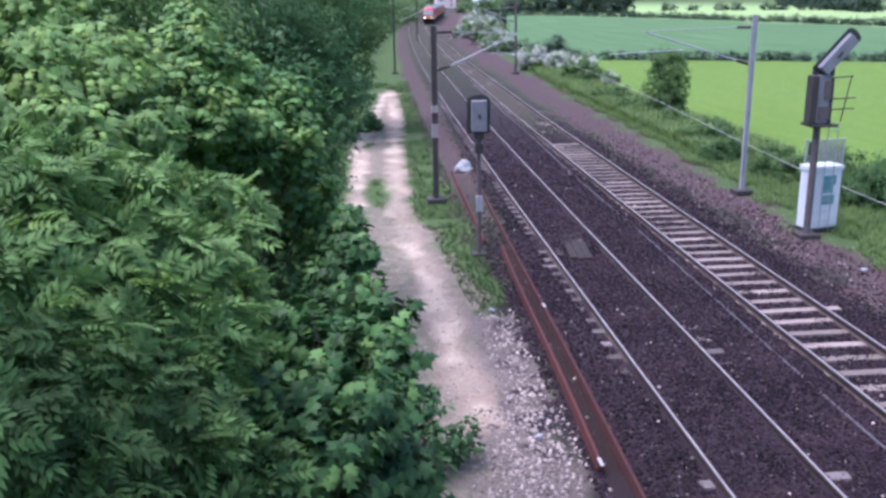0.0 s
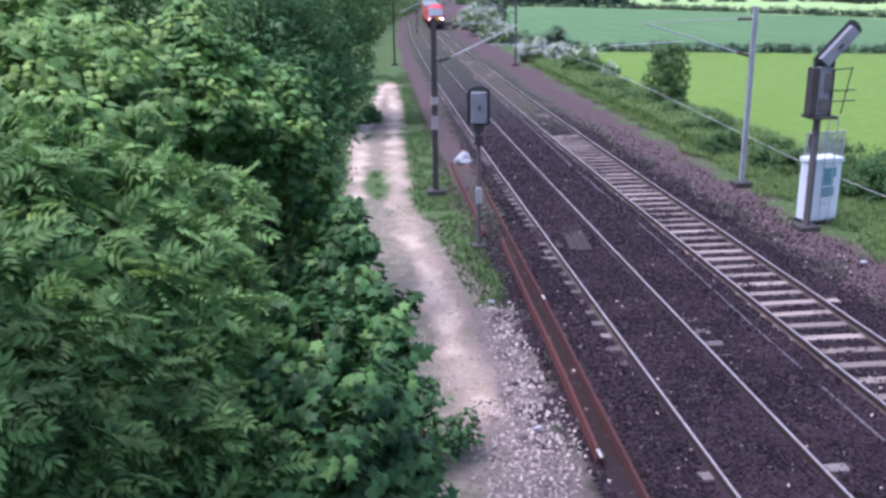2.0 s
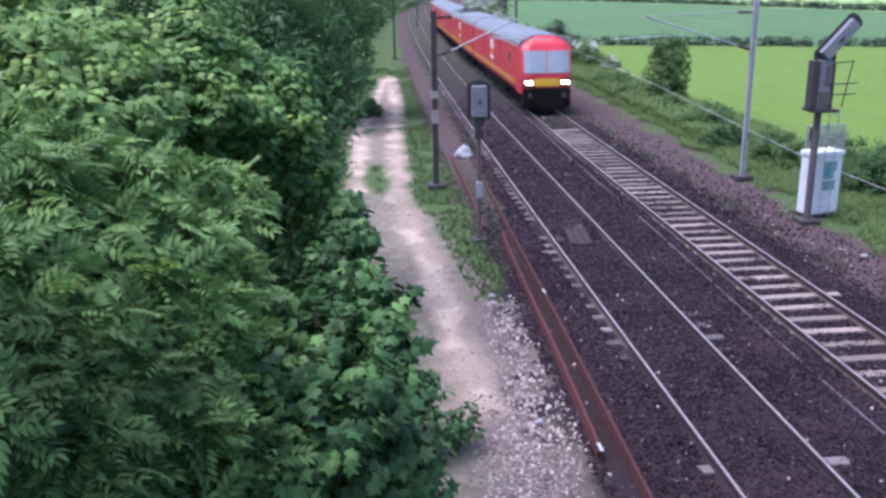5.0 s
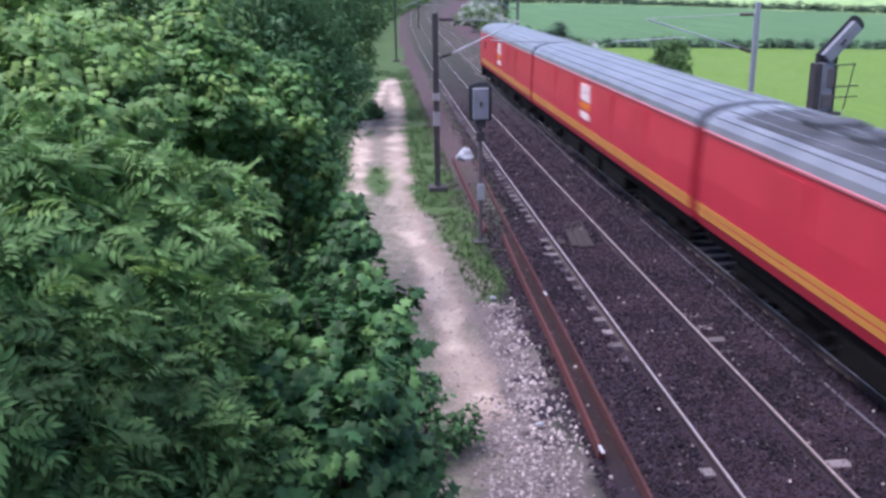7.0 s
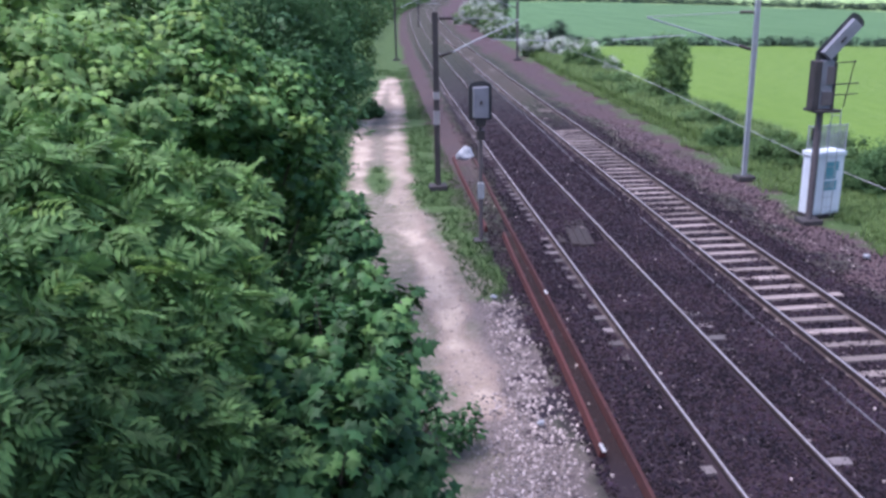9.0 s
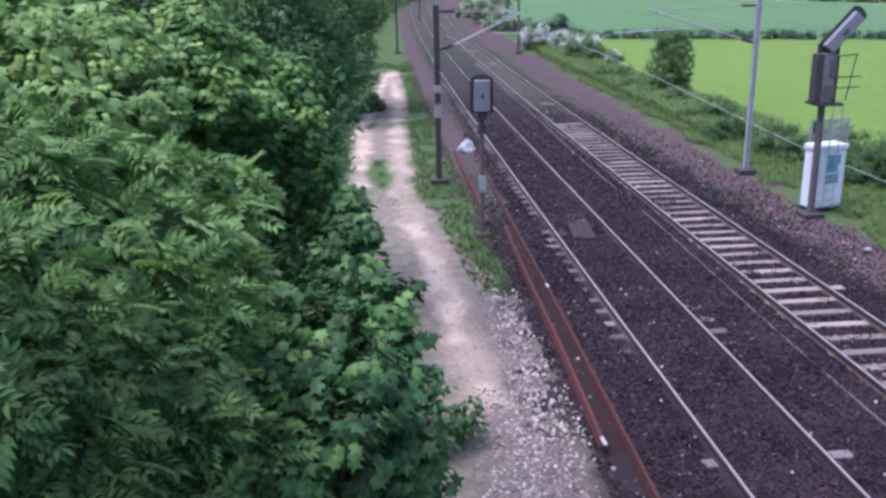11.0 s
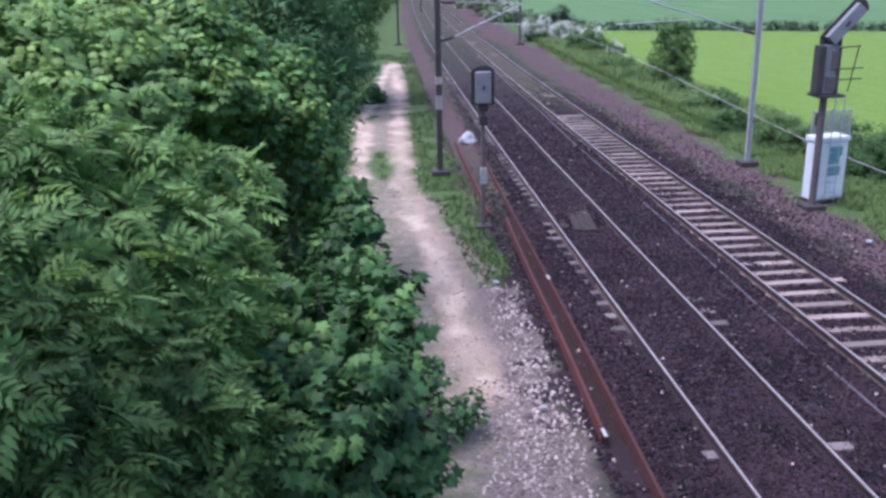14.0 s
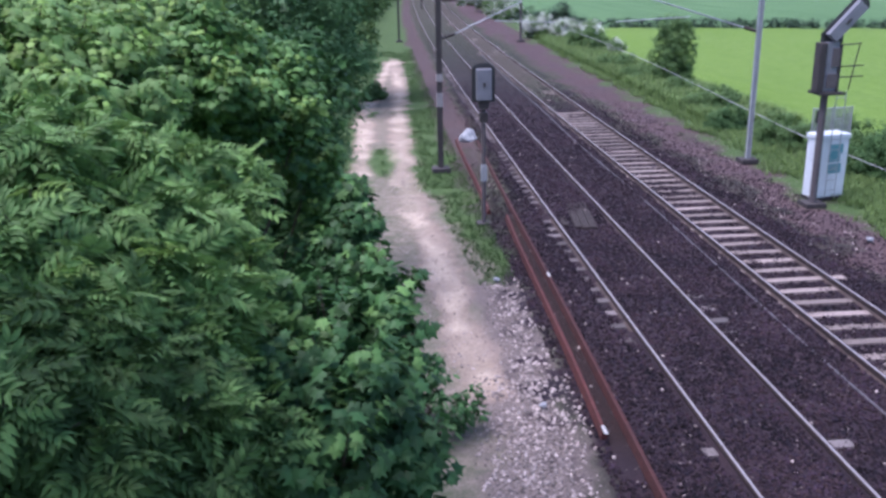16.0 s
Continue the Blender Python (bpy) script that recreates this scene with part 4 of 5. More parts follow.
def set_leaves(name, template, P, Y, Z, S, mat, parent):
    """One mesh of copies of a leaf at P; Y points along each leaf, Z out of its upper face, S is its length."""
    tv, tf = template
    Z = Z / (np.linalg.norm(Z, axis=1, keepdims=True) + 1e-9)
    Y = Y - Z * np.sum(Y * Z, 1, keepdims=True)
    Y /= np.linalg.norm(Y, axis=1, keepdims=True) + 1e-9
    X = np.cross(Y, Z)
    v = (X[:, None, :] * tv[None, :, 0:1] + Y[:, None, :] * tv[None, :, 1:2] + Z[:, None, :] * tv[None, :, 2:3]) * S[:, None, None] + P[:, None, :]
    f = tf[None] + (np.arange(len(P)) * len(tv))[:, None, None]
    ob = new(name, quick_mesh(name, v.reshape(-1, 3), f.reshape(-1, 3), mat))
    ob.parent = parent
    return ob


def shoots(clumps, n, rng):
    """Origins and axes of leafy shoots, on the upper and outer side of each clump; and how high on it each sits."""
    vol = np.array([c[3] ** 1.7 for c in clumps])
    count = np.maximum((vol / vol.sum() * n).astype(int), 2)
    O, A, U = [], [], []
    for (x, y, z, r), k in zip(clumps, count):
        d = rng.normal(0, 1, (k, 3)) + np.array([0, 0, 0.45])
        d /= np.linalg.norm(d, axis=1, keepdims=True)
        O.append(np.array([x, y, z]) + d * r * (0.62 + 0.5 * rng.rand(k, 1)))
        a = d + np.array([0, 0, 0.75]) + rng.normal(0, 0.22, (k, 3))
        A.append(a / np.linalg.norm(a, axis=1, keepdims=True))
        U.append(d[:, 2])
    return np.concatenate(O), np.concatenate(A), np.concatenate(U)


def rosettes(O, A, size, per, rng):
    """Long compound leaves that arch out from the tip of each shoot."""
    n = len(O)
    e = np.cross(A, rng.normal(0, 1, (n, 3)))
    e /= np.linalg.norm(e, axis=1, keepdims=True) + 1e-9
    g = np.cross(A, e)
    P, Y, Z, S = [], [], [], []
    for k in range(per):
        a = 6.283 * k / per + rng.normal(0, 0.5, (n, 1))
        side = e * np.cos(a) + g * np.sin(a)
        lift = 0.3 + 0.4 * rng.normal(0, 1, (n, 1))
        y = side + A * lift
        P.append(O - A * (0.03 + 0.05 * (k % 2)))
        Y.append(y)
        Z.append(A - side * lift * 0.6 + rng.normal(0, 0.38, (n, 3)))
        S.append(size[0] + (size[1] - size[0]) * rng.rand(n))
    return np.concatenate(P), np.concatenate(Y), np.concatenate(Z), np.concatenate(S)


def twig_leaves(O, A, size, per, rng):
    """Broad leaves in opposite pairs down each shoot, held flat and drooping at their tips."""
    n = len(O)
    flat = A * np.array([1, 1, 0.15])
    flat = flat / (np.linalg.norm(flat, axis=1, keepdims=True) + 1e-9)
    side = np.stack([-flat[:, 1], flat[:, 0], np.zeros(n)], 1)
    P, Y, Z, S = [], [], [], []
    for k in range(per):
        s = 1 if k % 2 else -1
        step = (k // 2) / max(1, per // 2)
        turn = 0.25 + 0.9 * step
        y = flat * (1.15 - turn) + side * s * turn * 1.1 + np.array([0, 0, -0.35]) + rng.normal(0, 0.22, (n, 3))
        P.append(O - A * step * size[1] * 1.5 + side * s * 0.03)
        Y.append(y)
        Z.append(np.array([0, 0, 0.75]) + flat * 0.8 + rng.normal(0, 0.38, (n, 3)))
        S.append((size[0] + (size[1] - size[0]) * rng.rand(n)) * (0.75 + 0.35 * step))
    return np.concatenate(P), np.concatenate(Y), np.concatenate(Z), np.concatenate(S)


def make_shoot_tree(label, base, clumps, spray, template, per, count, size, mat, young, share, seed, trunk, inner_count, hidden=(), shade_mat=None):
    """A tree whose outer leaves stand on shoots, the topmost of them young or lighter to paint in light, with sparser
    leaves inside the crown.
    """
    rng = np.random.RandomState(seed)
    tree = thing("tree", pose(*base), label, "tree", "trees beside the path")
    local = [(c[0] - base[0], c[1] - base[1], c[2] - base[2], c[3]) for c in clumps]
    inside = [(c[0] - base[0], c[1] - base[1], c[2] - base[2], c[3]) for c in hidden]
    part("trunk", limbs(bmesh.new(), (0, 0, -0.05), local, trunk, rng), M_BARK, tree, "brown bark trunk and limbs", smooth=True)
    O, A, U = shoots(local, count, rng)
    # lighter leaves go mostly to upper shoots, painting in the light there
    lit_tip = rng.rand(len(O)) < share * np.clip(0.2 + 1.6 * U, 0, 1)
    set_leaves("foliage", template, *spray(O[~lit_tip], A[~lit_tip], size, per, rng), mat, tree)
    if lit_tip.any():
        tagged(set_leaves("young_foliage", template, *spray(O[lit_tip], A[lit_tip], (size[0] * 0.8, size[1] * 0.85), per, rng), young, tree), "lighter yellowish young leaves painting in lit tops")
    bm = bmesh.new()
    for o, a in zip(O[::3], A[::3]):
        tube(bm, Vector(o) - Vector(a) * 0.3, Vector(o), 0.006, 0.003, 4)
    tagged(part("twig", bm, M_BARK, tree, "thin brown twigs"), kind="stuff")
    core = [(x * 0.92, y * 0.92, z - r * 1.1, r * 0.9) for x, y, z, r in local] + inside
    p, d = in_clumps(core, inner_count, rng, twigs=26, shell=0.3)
    # a darker material passed in here paints shade into the crown's inside
    tagged(scatter("inner_foliage", template, p, d, (size[0] * 0.8, size[1] * 0.9), rng, shade_mat or mat, tree, 0.55, 0.6), "sparser leaves inside the crown")
    return tree


def make_tree(label, category, base, clumps, leaves, seed, trunk=0.1, fill=True):
    """leaves: rows of (template, count, size, material, name)."""
    rng = np.random.RandomState(seed)
    tree = thing("tree", pose(*base), label, category, "trees beside the path")
    local = [(c[0] - base[0], c[1] - base[1], c[2] - base[2], c[3]) for c in clumps]
    part("trunk", limbs(bmesh.new(), (0, 0, -0.05), local, trunk, rng), M_BARK, tree, "brown bark trunk and limbs", smooth=True)
    # the inside and lower body of the crown
    inner = [(x * 0.86, y * 0.86, z - r * 1.5, r * 0.95) for x, y, z, r in local] if fill else []
    low = min(c[2] for c in local)
    skirt = [(0.8 * math.cos(k * 2.4), 0.8 * math.sin(k * 2.4), low * (0.3 + 0.1 * k), 0.7) for k in range(6)]
    for template, count, size, mat, name, jit in leaves:
        p, d = in_clumps(local + inner + (skirt if "young" not in name else []), int(count * 1.15), rng)
        if "young" in name:
            # young leaves are kept at the tips, on top, where they paint in light
            keep = d[:, 2] > 0.15
            p, d = p[keep], d[keep]
        scatter(name, template, p, d, size, rng, mat, tree, 0.55, jit)
    return tree


SHADE_ASH_CLUMPS = (
    (-1.39, 3.19, 4.96, 0.30),
    (-1.22, 3.46, 4.90, 0.29),
    (-1.00, 3.64, 4.67, 0.30),
    (-0.82, 4.00, 4.61, 0.26),
    (-1.44, 3.61, 5.13, 0.29),
    (-1.20, 3.89, 5.04, 0.31),
    (-0.97, 4.19, 4.83, 0.27),
    (-0.70, 4.23, 4.35, 0.19),
    (-1.26, 3.25, 4.76, 0.31),
    (-1.60, 3.30, 5.11, 0.31),
)
ASH_CLUMPS = (
    (-1.48, 3.98, 5.24, 0.27),
    (-1.22, 4.37, 5.17, 0.28),
    (-0.97, 4.59, 4.98, 0.26),
    (-1.78, 3.90, 5.37, 0.29),
    (-1.68, 4.21, 5.48, 0.30),
    (-1.51, 4.59, 5.42, 0.29),
    (-1.26, 4.84, 5.30, 0.28),
    (-1.05, 5.18, 5.19, 0.25),
    (-1.87, 4.74, 5.70, 0.32),
    (-1.70, 5.12, 5.67, 0.30),
    (-1.48, 5.48, 5.55, 0.28),
    (-1.27, 5.94, 5.48, 0.24),
    (-0.86, 4.76, 4.80, 0.17),
    (-0.95, 5.91, 5.12, 0.20),
    (-0.84, 5.62, 4.81, 0.16),
    (-0.96, 6.57, 5.24, 0.18),
)
MIXED_CLUMPS = (
    (-2.40, 6.54, 6.00, 0.58),
    (-1.99, 6.87, 5.91, 0.51),
    (-1.57, 6.75, 5.74, 0.29),
    (-2.85, 8.00, 6.45, 0.65),
    (-2.10, 7.70, 6.18, 0.41),
    (-2.02, 6.11, 5.78, 0.37),
)
MAPLE_CLUMPS = (
    (-1.57, 8.66, 6.50, 0.22),
    (-1.56, 8.44, 6.21, 0.33),
    (-1.60, 8.11, 5.94, 0.32),
    (-1.28, 8.67, 5.98, 0.31),
    (-1.36, 8.03, 5.74, 0.34),
    (-1.05, 8.79, 5.80, 0.26),
    (-0.79, 8.91, 5.70, 0.29),
    (-1.06, 8.25, 5.53, 0.32),
    (-0.66, 8.77, 5.35, 0.28),
    (-1.50, 8.35, 5.34, 0.30),
    (-1.13, 9.94, 4.73, 0.49),
    (-0.59, 9.38, 4.77, 0.28),
    (-0.56, 9.48, 4.30, 0.31),
)
MAPLE_INSIDE_SHADE = (
    (-1.13, 10.1, 3.97, 0.6),
    (-1.31, 9.4, 3.65, 0.45),
    (-0.71, 8.8, 3.7, 0.34),
    (-1.52, 10.0, 4.43, 0.5),
    # from here on: clumps hidden behind the crown, added to shade the hollow
    (-1.7, 9.8, 5.6, 0.6),
    (-0.95, 9.8, 5.5, 0.5),
    (-1.3, 10.7, 5.7, 0.6),
    (-0.55, 10.0, 5.3, 0.4),
    (-0.9, 9.2, 5.2, 0.35),
    (-2.3, 9.4, 5.1, 0.7),
    (-2.2, 10.3, 4.6, 0.8),
    (-2.7, 9.0, 4.2, 0.8),
    (-2.1, 9.6, 3.4, 0.7),
)
LOWER_CLUMPS = (
    (-0.22, 8.33, 4.59, 0.23),
    (-0.12, 8.07, 4.38, 0.21),
    (-0.33, 7.81, 4.24, 0.26),
    (-0.07, 7.01, 4.34, 0.21),
    (-0.38, 5.51, 4.39, 0.40),
    (0.08, 5.53, 4.40, 0.28),
    (-0.65, 4.89, 4.30, 0.37),
    (-0.15, 4.90, 4.23, 0.40),
    (0.10, 5.21, 4.18, 0.24),
    (-0.34, 4.48, 4.10, 0.43),
    (0.18, 4.80, 3.84, 0.27),
    (-0.72, 4.26, 4.20, 0.26),
    (0.14, 6.19, 4.43, 0.19),
)
# crown above the view, added only to shade the foliage below
UNSEEN_SHADE_CLUMPS = (
    (-3.6, 1.6, 8.2, 0.9),
    (-2.7, 1.0, 8.9, 0.8),
    (-3.1, 2.9, 8.7, 0.9),
    (-2.2, 2.3, 8.4, 0.7),
    (-1.6, 3.0, 8.6, 0.7),
    (-2.6, 3.9, 8.9, 0.6),
    (-1.2, 2.0, 9.1, 0.7),
    (-0.6, 3.1, 9.0, 0.7),
    (-0.4, 4.0, 8.8, 0.5),
    (-4.2, 2.8, 7.6, 0.8),
    (0.2, 3.3, 8.9, 0.6),
)
BACK_CLUMPS = (
    (-2.37, 18.84, 6.12, 0.85),
    (-1.47, 18.93, 6.10, 0.91),
    (-0.65, 19.96, 5.69, 0.74),
    (-1.14, 18.86, 4.72, 0.91),
    (-1.01, 18.74, 3.78, 0.70),
    (-1.02, 18.08, 2.95, 0.53),
    (-0.45, 19.90, 4.78, 0.54),
    (-1.44, 18.21, 3.77, 0.89),
    (-0.50, 19.99, 6.40, 0.70),
    (-1.78, 17.82, 4.96, 1.03),
    (-1.07, 18.97, 7.09, 1.33),
    (-2.62, 18.81, 7.11, 1.09),
)
BACK2_CLUMPS = (
    (-3.38, 14.61, 6.45, 1.05),
    (-4.38, 14.34, 6.64, 1.05),
    (-4.76, 13.17, 6.81, 0.98),
    (-2.86, 15.74, 6.87, 1.02),
    (-3.86, 14.49, 7.21, 1.15),
)
FAR_CLUMPS = (
    (0.07, 44.96, 4.91, 0.86),
    (0.58, 49.99, 5.89, 0.96),
    (0.30, 48.00, 6.78, 1.22),
    (0.00, 41.88, 3.51, 0.67),
    (-0.99, 44.98, 6.00, 1.72),
    (-1.99, 44.95, 7.59, 1.72),
)
ash_tree = make_shoot_tree("young ash with feathery pale green leaves", (-2.3, 5.0, -0.25), ASH_CLUMPS,
                           rosettes, FEATHER, 6, 340, (0.14, 0.25), M_ASH, M_LIT_YOUNG, 0.16, 1, 0.07, 2600)
# lower half of the ash, split off so its leaf colour can hold shade
ash_shaded_part = make_shoot_tree("lower ash crown with drooping leaves, shade in their deep green", (-1.5, 3.9, -0.25), SHADE_ASH_CLUMPS,
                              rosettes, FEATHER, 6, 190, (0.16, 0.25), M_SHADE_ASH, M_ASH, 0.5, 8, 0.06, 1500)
mixed_tree = make_shoot_tree("mixed ash and maple crown with lighter yellowish young leaves painting in lit tops", (-2.9, 7.2, -0.25), MIXED_CLUMPS,
                             twig_leaves, STAR, 7, 1150, (0.085, 0.14), M_PALE_LEAF, M_LIT_YOUNG, 0.4, 2, 0.08, 3200)
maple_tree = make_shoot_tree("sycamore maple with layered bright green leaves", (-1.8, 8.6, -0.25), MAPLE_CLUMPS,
                             twig_leaves, STAR, 7, 1800, (0.085, 0.145), M_MAPLE, M_LIT_YOUNG, 0.27, 3, 0.11, 8500, MAPLE_INSIDE_SHADE, M_MAPLE_SHADED)
# dark leaf copy paints in the shade on this low crown
make_shoot_tree("low sycamore maple with broad leaves, shade in their dark green", (-0.9, 6.0, -0.25), LOWER_CLUMPS,
                twig_leaves, STAR, 6, 600, (0.1, 0.165), M_MAPLE_SHADED, M_MAPLE, 0.28, 4, 0.09, 2600)
# unseen tree, added to cast shade on the low crowns
make_tree("unseen ash crown added overhead to shade the ash and maple", "tree", (-3.9, 1.6, -0.25), UNSEEN_SHADE_CLUMPS,
          [(FEATHER, 1700, (0.17, 0.28), M_ASH, "foliage", 0.7)], 9, 0.14, False)
make_tree("dense dark green hawthorn tree over the path", "tree", (-3.4, 19.0, -0.25), BACK_CLUMPS,
          [(OVAL, 60000, (0.06, 0.115), M_BACK_LEAF, "foliage", 0.55)], 5, 0.16)
make_tree("dark tree behind the maple crowns", "tree", (-6.0, 14.0, -0.25), BACK2_CLUMPS,
          [(OVAL, 24000, (0.07, 0.13), M_PALE_LEAF, "foliage", 0.55), (OVAL, 6000, (0.07, 0.13), M_DARK_LEAF, "darker_foliage", 0.5)], 6, 0.16)
make_tree("row tree beyond the path, mid green", "tree", (-5.0, 45.0, -0.25), FAR_CLUMPS,
          [(OVAL, 16000, (0.16, 0.3), M_HEDGE, "foliage", 0.55)], 7, 0.2)


def make_bush(label, x, y, r, h, count, seed, mat=M_HEDGE, size=(0.07, 0.14), blossom=0, category="bush", group="lineside bushes", column=False):
    rng = np.random.RandomState(seed)
    bush = thing("bush", pose(x, y, -0.27), label, category, group)
    clumps = []
    for i in range(12):
        a, q = rng.rand() * 6.28, rng.rand() ** 0.4 * 1.15
        rr = r * (0.22 + 0.22 * rng.rand())
        clumps.append((r * 0.75 * q * math.cos(a), r * 0.75 * q * math.sin(a), max(rr * 0.6, h * (0.25 + 0.62 * rng.rand() * (1.15 - 0.5 * q)) - rr * 0.3), rr))
    if column:
        clumps = []
        for i in range(26):
            u = (i + 0.5) / 26
            wide = r * (0.45 + 0.75 * math.sin(math.pi * min(1, 0.12 + u * 0.86)) ** 0.8) * 0.75
            a = i * 2.4
            clumps.append((wide * math.cos(a) * 0.7, wide * math.sin(a) * 0.7, 0.35 + (h - 0.7) * u, r * (0.3 + 0.12 * rng.rand())))
    else:
        clumps.append((0, 0, h - r * 0.4, r * 0.34))
    part("stems", limbs(bmesh.new(), (0, 0, -0.05), clumps, 0.05, rng), M_BARK, bush, "thin brown stems")
    p, d = in_clumps(clumps, count, rng)
    p[:, 2] = np.abs(p[:, 2])
    scatter("foliage", OVAL, p, d, size, rng, mat, bush)
    if blossom:
        p, d = in_clumps(clumps, blossom, rng, spread=0.25)
        p[:, 2] = np.abs(p[:, 2])
        tagged(scatter("blossom", OVAL, p * 1.04, d, (size[0] * 0.8, size[1] * 0.8), rng, M_BLOSSOM, bush), "white may blossom")
    return bush



make_bush("upright dark green shrub against the crop field", 17.3, 49.6, 1.35, 3.9, 13000, 20, M_HEDGE, (0.08, 0.15), column=True)
make_bush("grey-green hawthorn with fading white blossom", 17.6, 128, 3.0, 4.2, 6500, 21, M_HEDGE, (0.2, 0.36), 3200, "hawthorn bush")
make_bush("grey-green hawthorn with fading white blossom", 18.6, 148, 3.4, 4.6, 6500, 22, M_HEDGE, (0.22, 0.4), 3600, "hawthorn bush")
make_bush("round dark green bush at the field corner", 23.0, 160, 3.6, 5.0, 6000, 23, M_HEDGE_DARK, (0.22, 0.4))
make_bush("grey-green hawthorn with fading white blossom", 17.2, 112, 2.0, 2.6, 4500, 24, M_HEDGE, (0.16, 0.3), 1800, "hawthorn bush")
make_bush("hawthorn covered in white may blossom", 16.6, 84, 1.9, 2.2, 5500, 25, M_HEDGE, (0.14, 0.26), 7500, "hawthorn bush")
make_bush("hawthorn covered in white may blossom", 18.8, 82, 2.0, 1.8, 5500, 26, M_HEDGE, (0.14, 0.26), 7500, "hawthorn bush")
make_bush("rounded mid green bush beside the verge", 17.6, 70, 1.6, 2.5, 5000, 27, M_HEDGE, (0.12, 0.2))
make_bush("small bush with sprays of white blossom", 18.2, 65.2, 0.8, 1.4, 2200, 28, M_HEDGE, (0.1, 0.18), 900)
make_bush("low green bramble bush on the verge", 16.2, 57.5, 1.1, 1.2, 4000, 29, M_HEDGE, (0.1, 0.17))
make_bush("low green bramble bush on the verge", 16.3, 52.0, 1.2, 1.1, 4000, 30, M_HEDGE, (0.1, 0.17))
make_bush("low green bramble bush on the verge", 16.6, 45.6, 1.1, 1.0, 4200, 31, M_HEDGE, (0.08, 0.15))
make_bush("green bramble bush near the mast", 16.1, 40.3, 1.3, 1.4, 6000, 32, M_HEDGE, (0.08, 0.14))
make_bush("dark green bramble bush near the mast", 15.2, 36.0, 0.9, 1.1, 5000, 33, M_DARK_LEAF, (0.07, 0.13))
make_bush("leafy green bush at the foot of the mast", 15.6, 32.3, 1.3, 1.5, 8000, 34, M_HEDGE, (0.07, 0.13))
make_bush("leafy green bush behind the white cabinet", 17.0, 30.4, 1.5, 1.5, 8000, 35, M_HEDGE, (0.07, 0.13))
make_bush("broad dark green bush behind the cable", 17.0, 27.2, 1.5, 1.7, 9000, 36, M_DARK_LEAF, (0.07, 0.13))
make_bush("broad dark green bush behind the cable", 17.6, 24.2, 1.5, 1.7, 8000, 37, M_DARK_LEAF, (0.07, 0.13))
make_bush("low leafy sapling at the path edge", 0.75, 12.3, 0.8, 1.3, 1900, 38, M_MAPLE_SHADED, (0.09, 0.17))
make_bush("low weeds under the trees by the path", -1.9, 27.0, 0.9, 1.3, 3500, 39, M_HEDGE, (0.08, 0.15))
make_bush("low weeds under the trees by the path", -2.5, 36.0, 1.2, 1.8, 4500, 40, M_HEDGE, (0.08, 0.16))
make_bush("small bush leaning over the sandy path", 0.35, 47.6, 0.75, 1.0, 3000, 41, M_DARK_LEAF, (0.1, 0.18))


def make_hedge(label, pts, h, w, count, seed, mat, size, step=2.0, rough=0.35, gaps=0.0):
    """A hedgerow along a bent line on the plan, uneven in height."""
    rng = np.random.RandomState(seed)
    clumps = []
    for (ax, ay), (bx, by) in zip(pts, pts[1:]):
        ln = math.hypot(bx - ax, by - ay)
        for i in range(max(1, int(ln / step))):
            if rng.rand() < gaps:
                continue
            u = (i + rng.rand()) * step / ln
            hh = h * (1 - rough + 2 * rough * rng.rand())
            x, y = ax + (bx - ax) * u, ay + (by - ay) * u
            z = float(ground_height(np.array([x]), np.array([y]))[0])
            for k in range(max(1, int(hh / w))):
                clumps.append((x + rng.normal(0, w * 0.2), y + rng.normal(0, w * 0.2), z + min(hh - w * 0.3, w * (0.45 + 0.8 * k)), w * (0.5 + 0.25 * rng.rand())))
    p, d = in_clumps(clumps, count, rng)
    return tagged(scatter("hedgerow", OVAL, p, d, size, rng, mat), label, "hedge", "field hedges", "stuff")


make_hedge("low dark hedge between two crop fields", [(18, 104), (25.3, 95.2), (51.3, 84.8), (75, 75.2), (140, 49)], 0.9, 0.85, 42000, 50, M_HEDGE_DARK, (0.14, 0.26), 0.5, 0.25)
make_hedge("thick dark end of the field hedge", [(19, 102), (23, 96.5)], 2.4, 1.5, 4000, 51, M_HEDGE_DARK, (0.18, 0.32), 0.8)
make_hedge("far dark hedge beyond the second field", [(40, 306), (63.3, 279), (74.4, 256), (88.6, 211), (98.6, 164), (118, 78)], 1.5, 1.4, 34000, 52, M_HEDGE_DARK, (0.25, 0.5), 0.9, 0.35, 0.05)
make_hedge("far woodland edge, dark green", [(52, 330), (64, 325), (92, 292)], 9.0, 4.5, 9000, 53, M_HEDGE_DARK, (0.8, 1.5), 4.0, 0.3)
make_hedge("far trees beside the line, grey green", [(40, 345), (55, 365), (80, 380)], 7.0, 4.5, 7000, 54, M_HEDGE, (0.8, 1.5), 5.0, 0.35)
make_hedge("distant woodland on the rise", [(200, 420), (172, 330), (150, 258)], 9.0, 5.0, 9000, 55, M_HEDGE_DARK, (0.9, 1.6), 4.5, 0.3)
make_hedge("distant trees along the skyline", [(-260, 560), (40, 620), (320, 640), (520, 480), (640, 300)], 16, 9.0, 14000, 56, M_HEDGE_DARK, (1.8, 3.4), 9.0, 0.4)
make_hedge("distant hedge across the pale field", [(105, 330), (150, 305), (190, 240)], 2.2, 2.2, 6000, 57, M_HEDGE_DARK, (0.5, 0.9), 3.0, 0.4, 0.25)
make_hedge("line of trees beyond the path", [(-2.5, 72), (-3, 95), (0, 125), (3, 165), (8, 215), (20, 300)], 6.0, 3.2, 22000, 58, M_HEDGE, (0.35, 0.7), 2.4, 0.35)


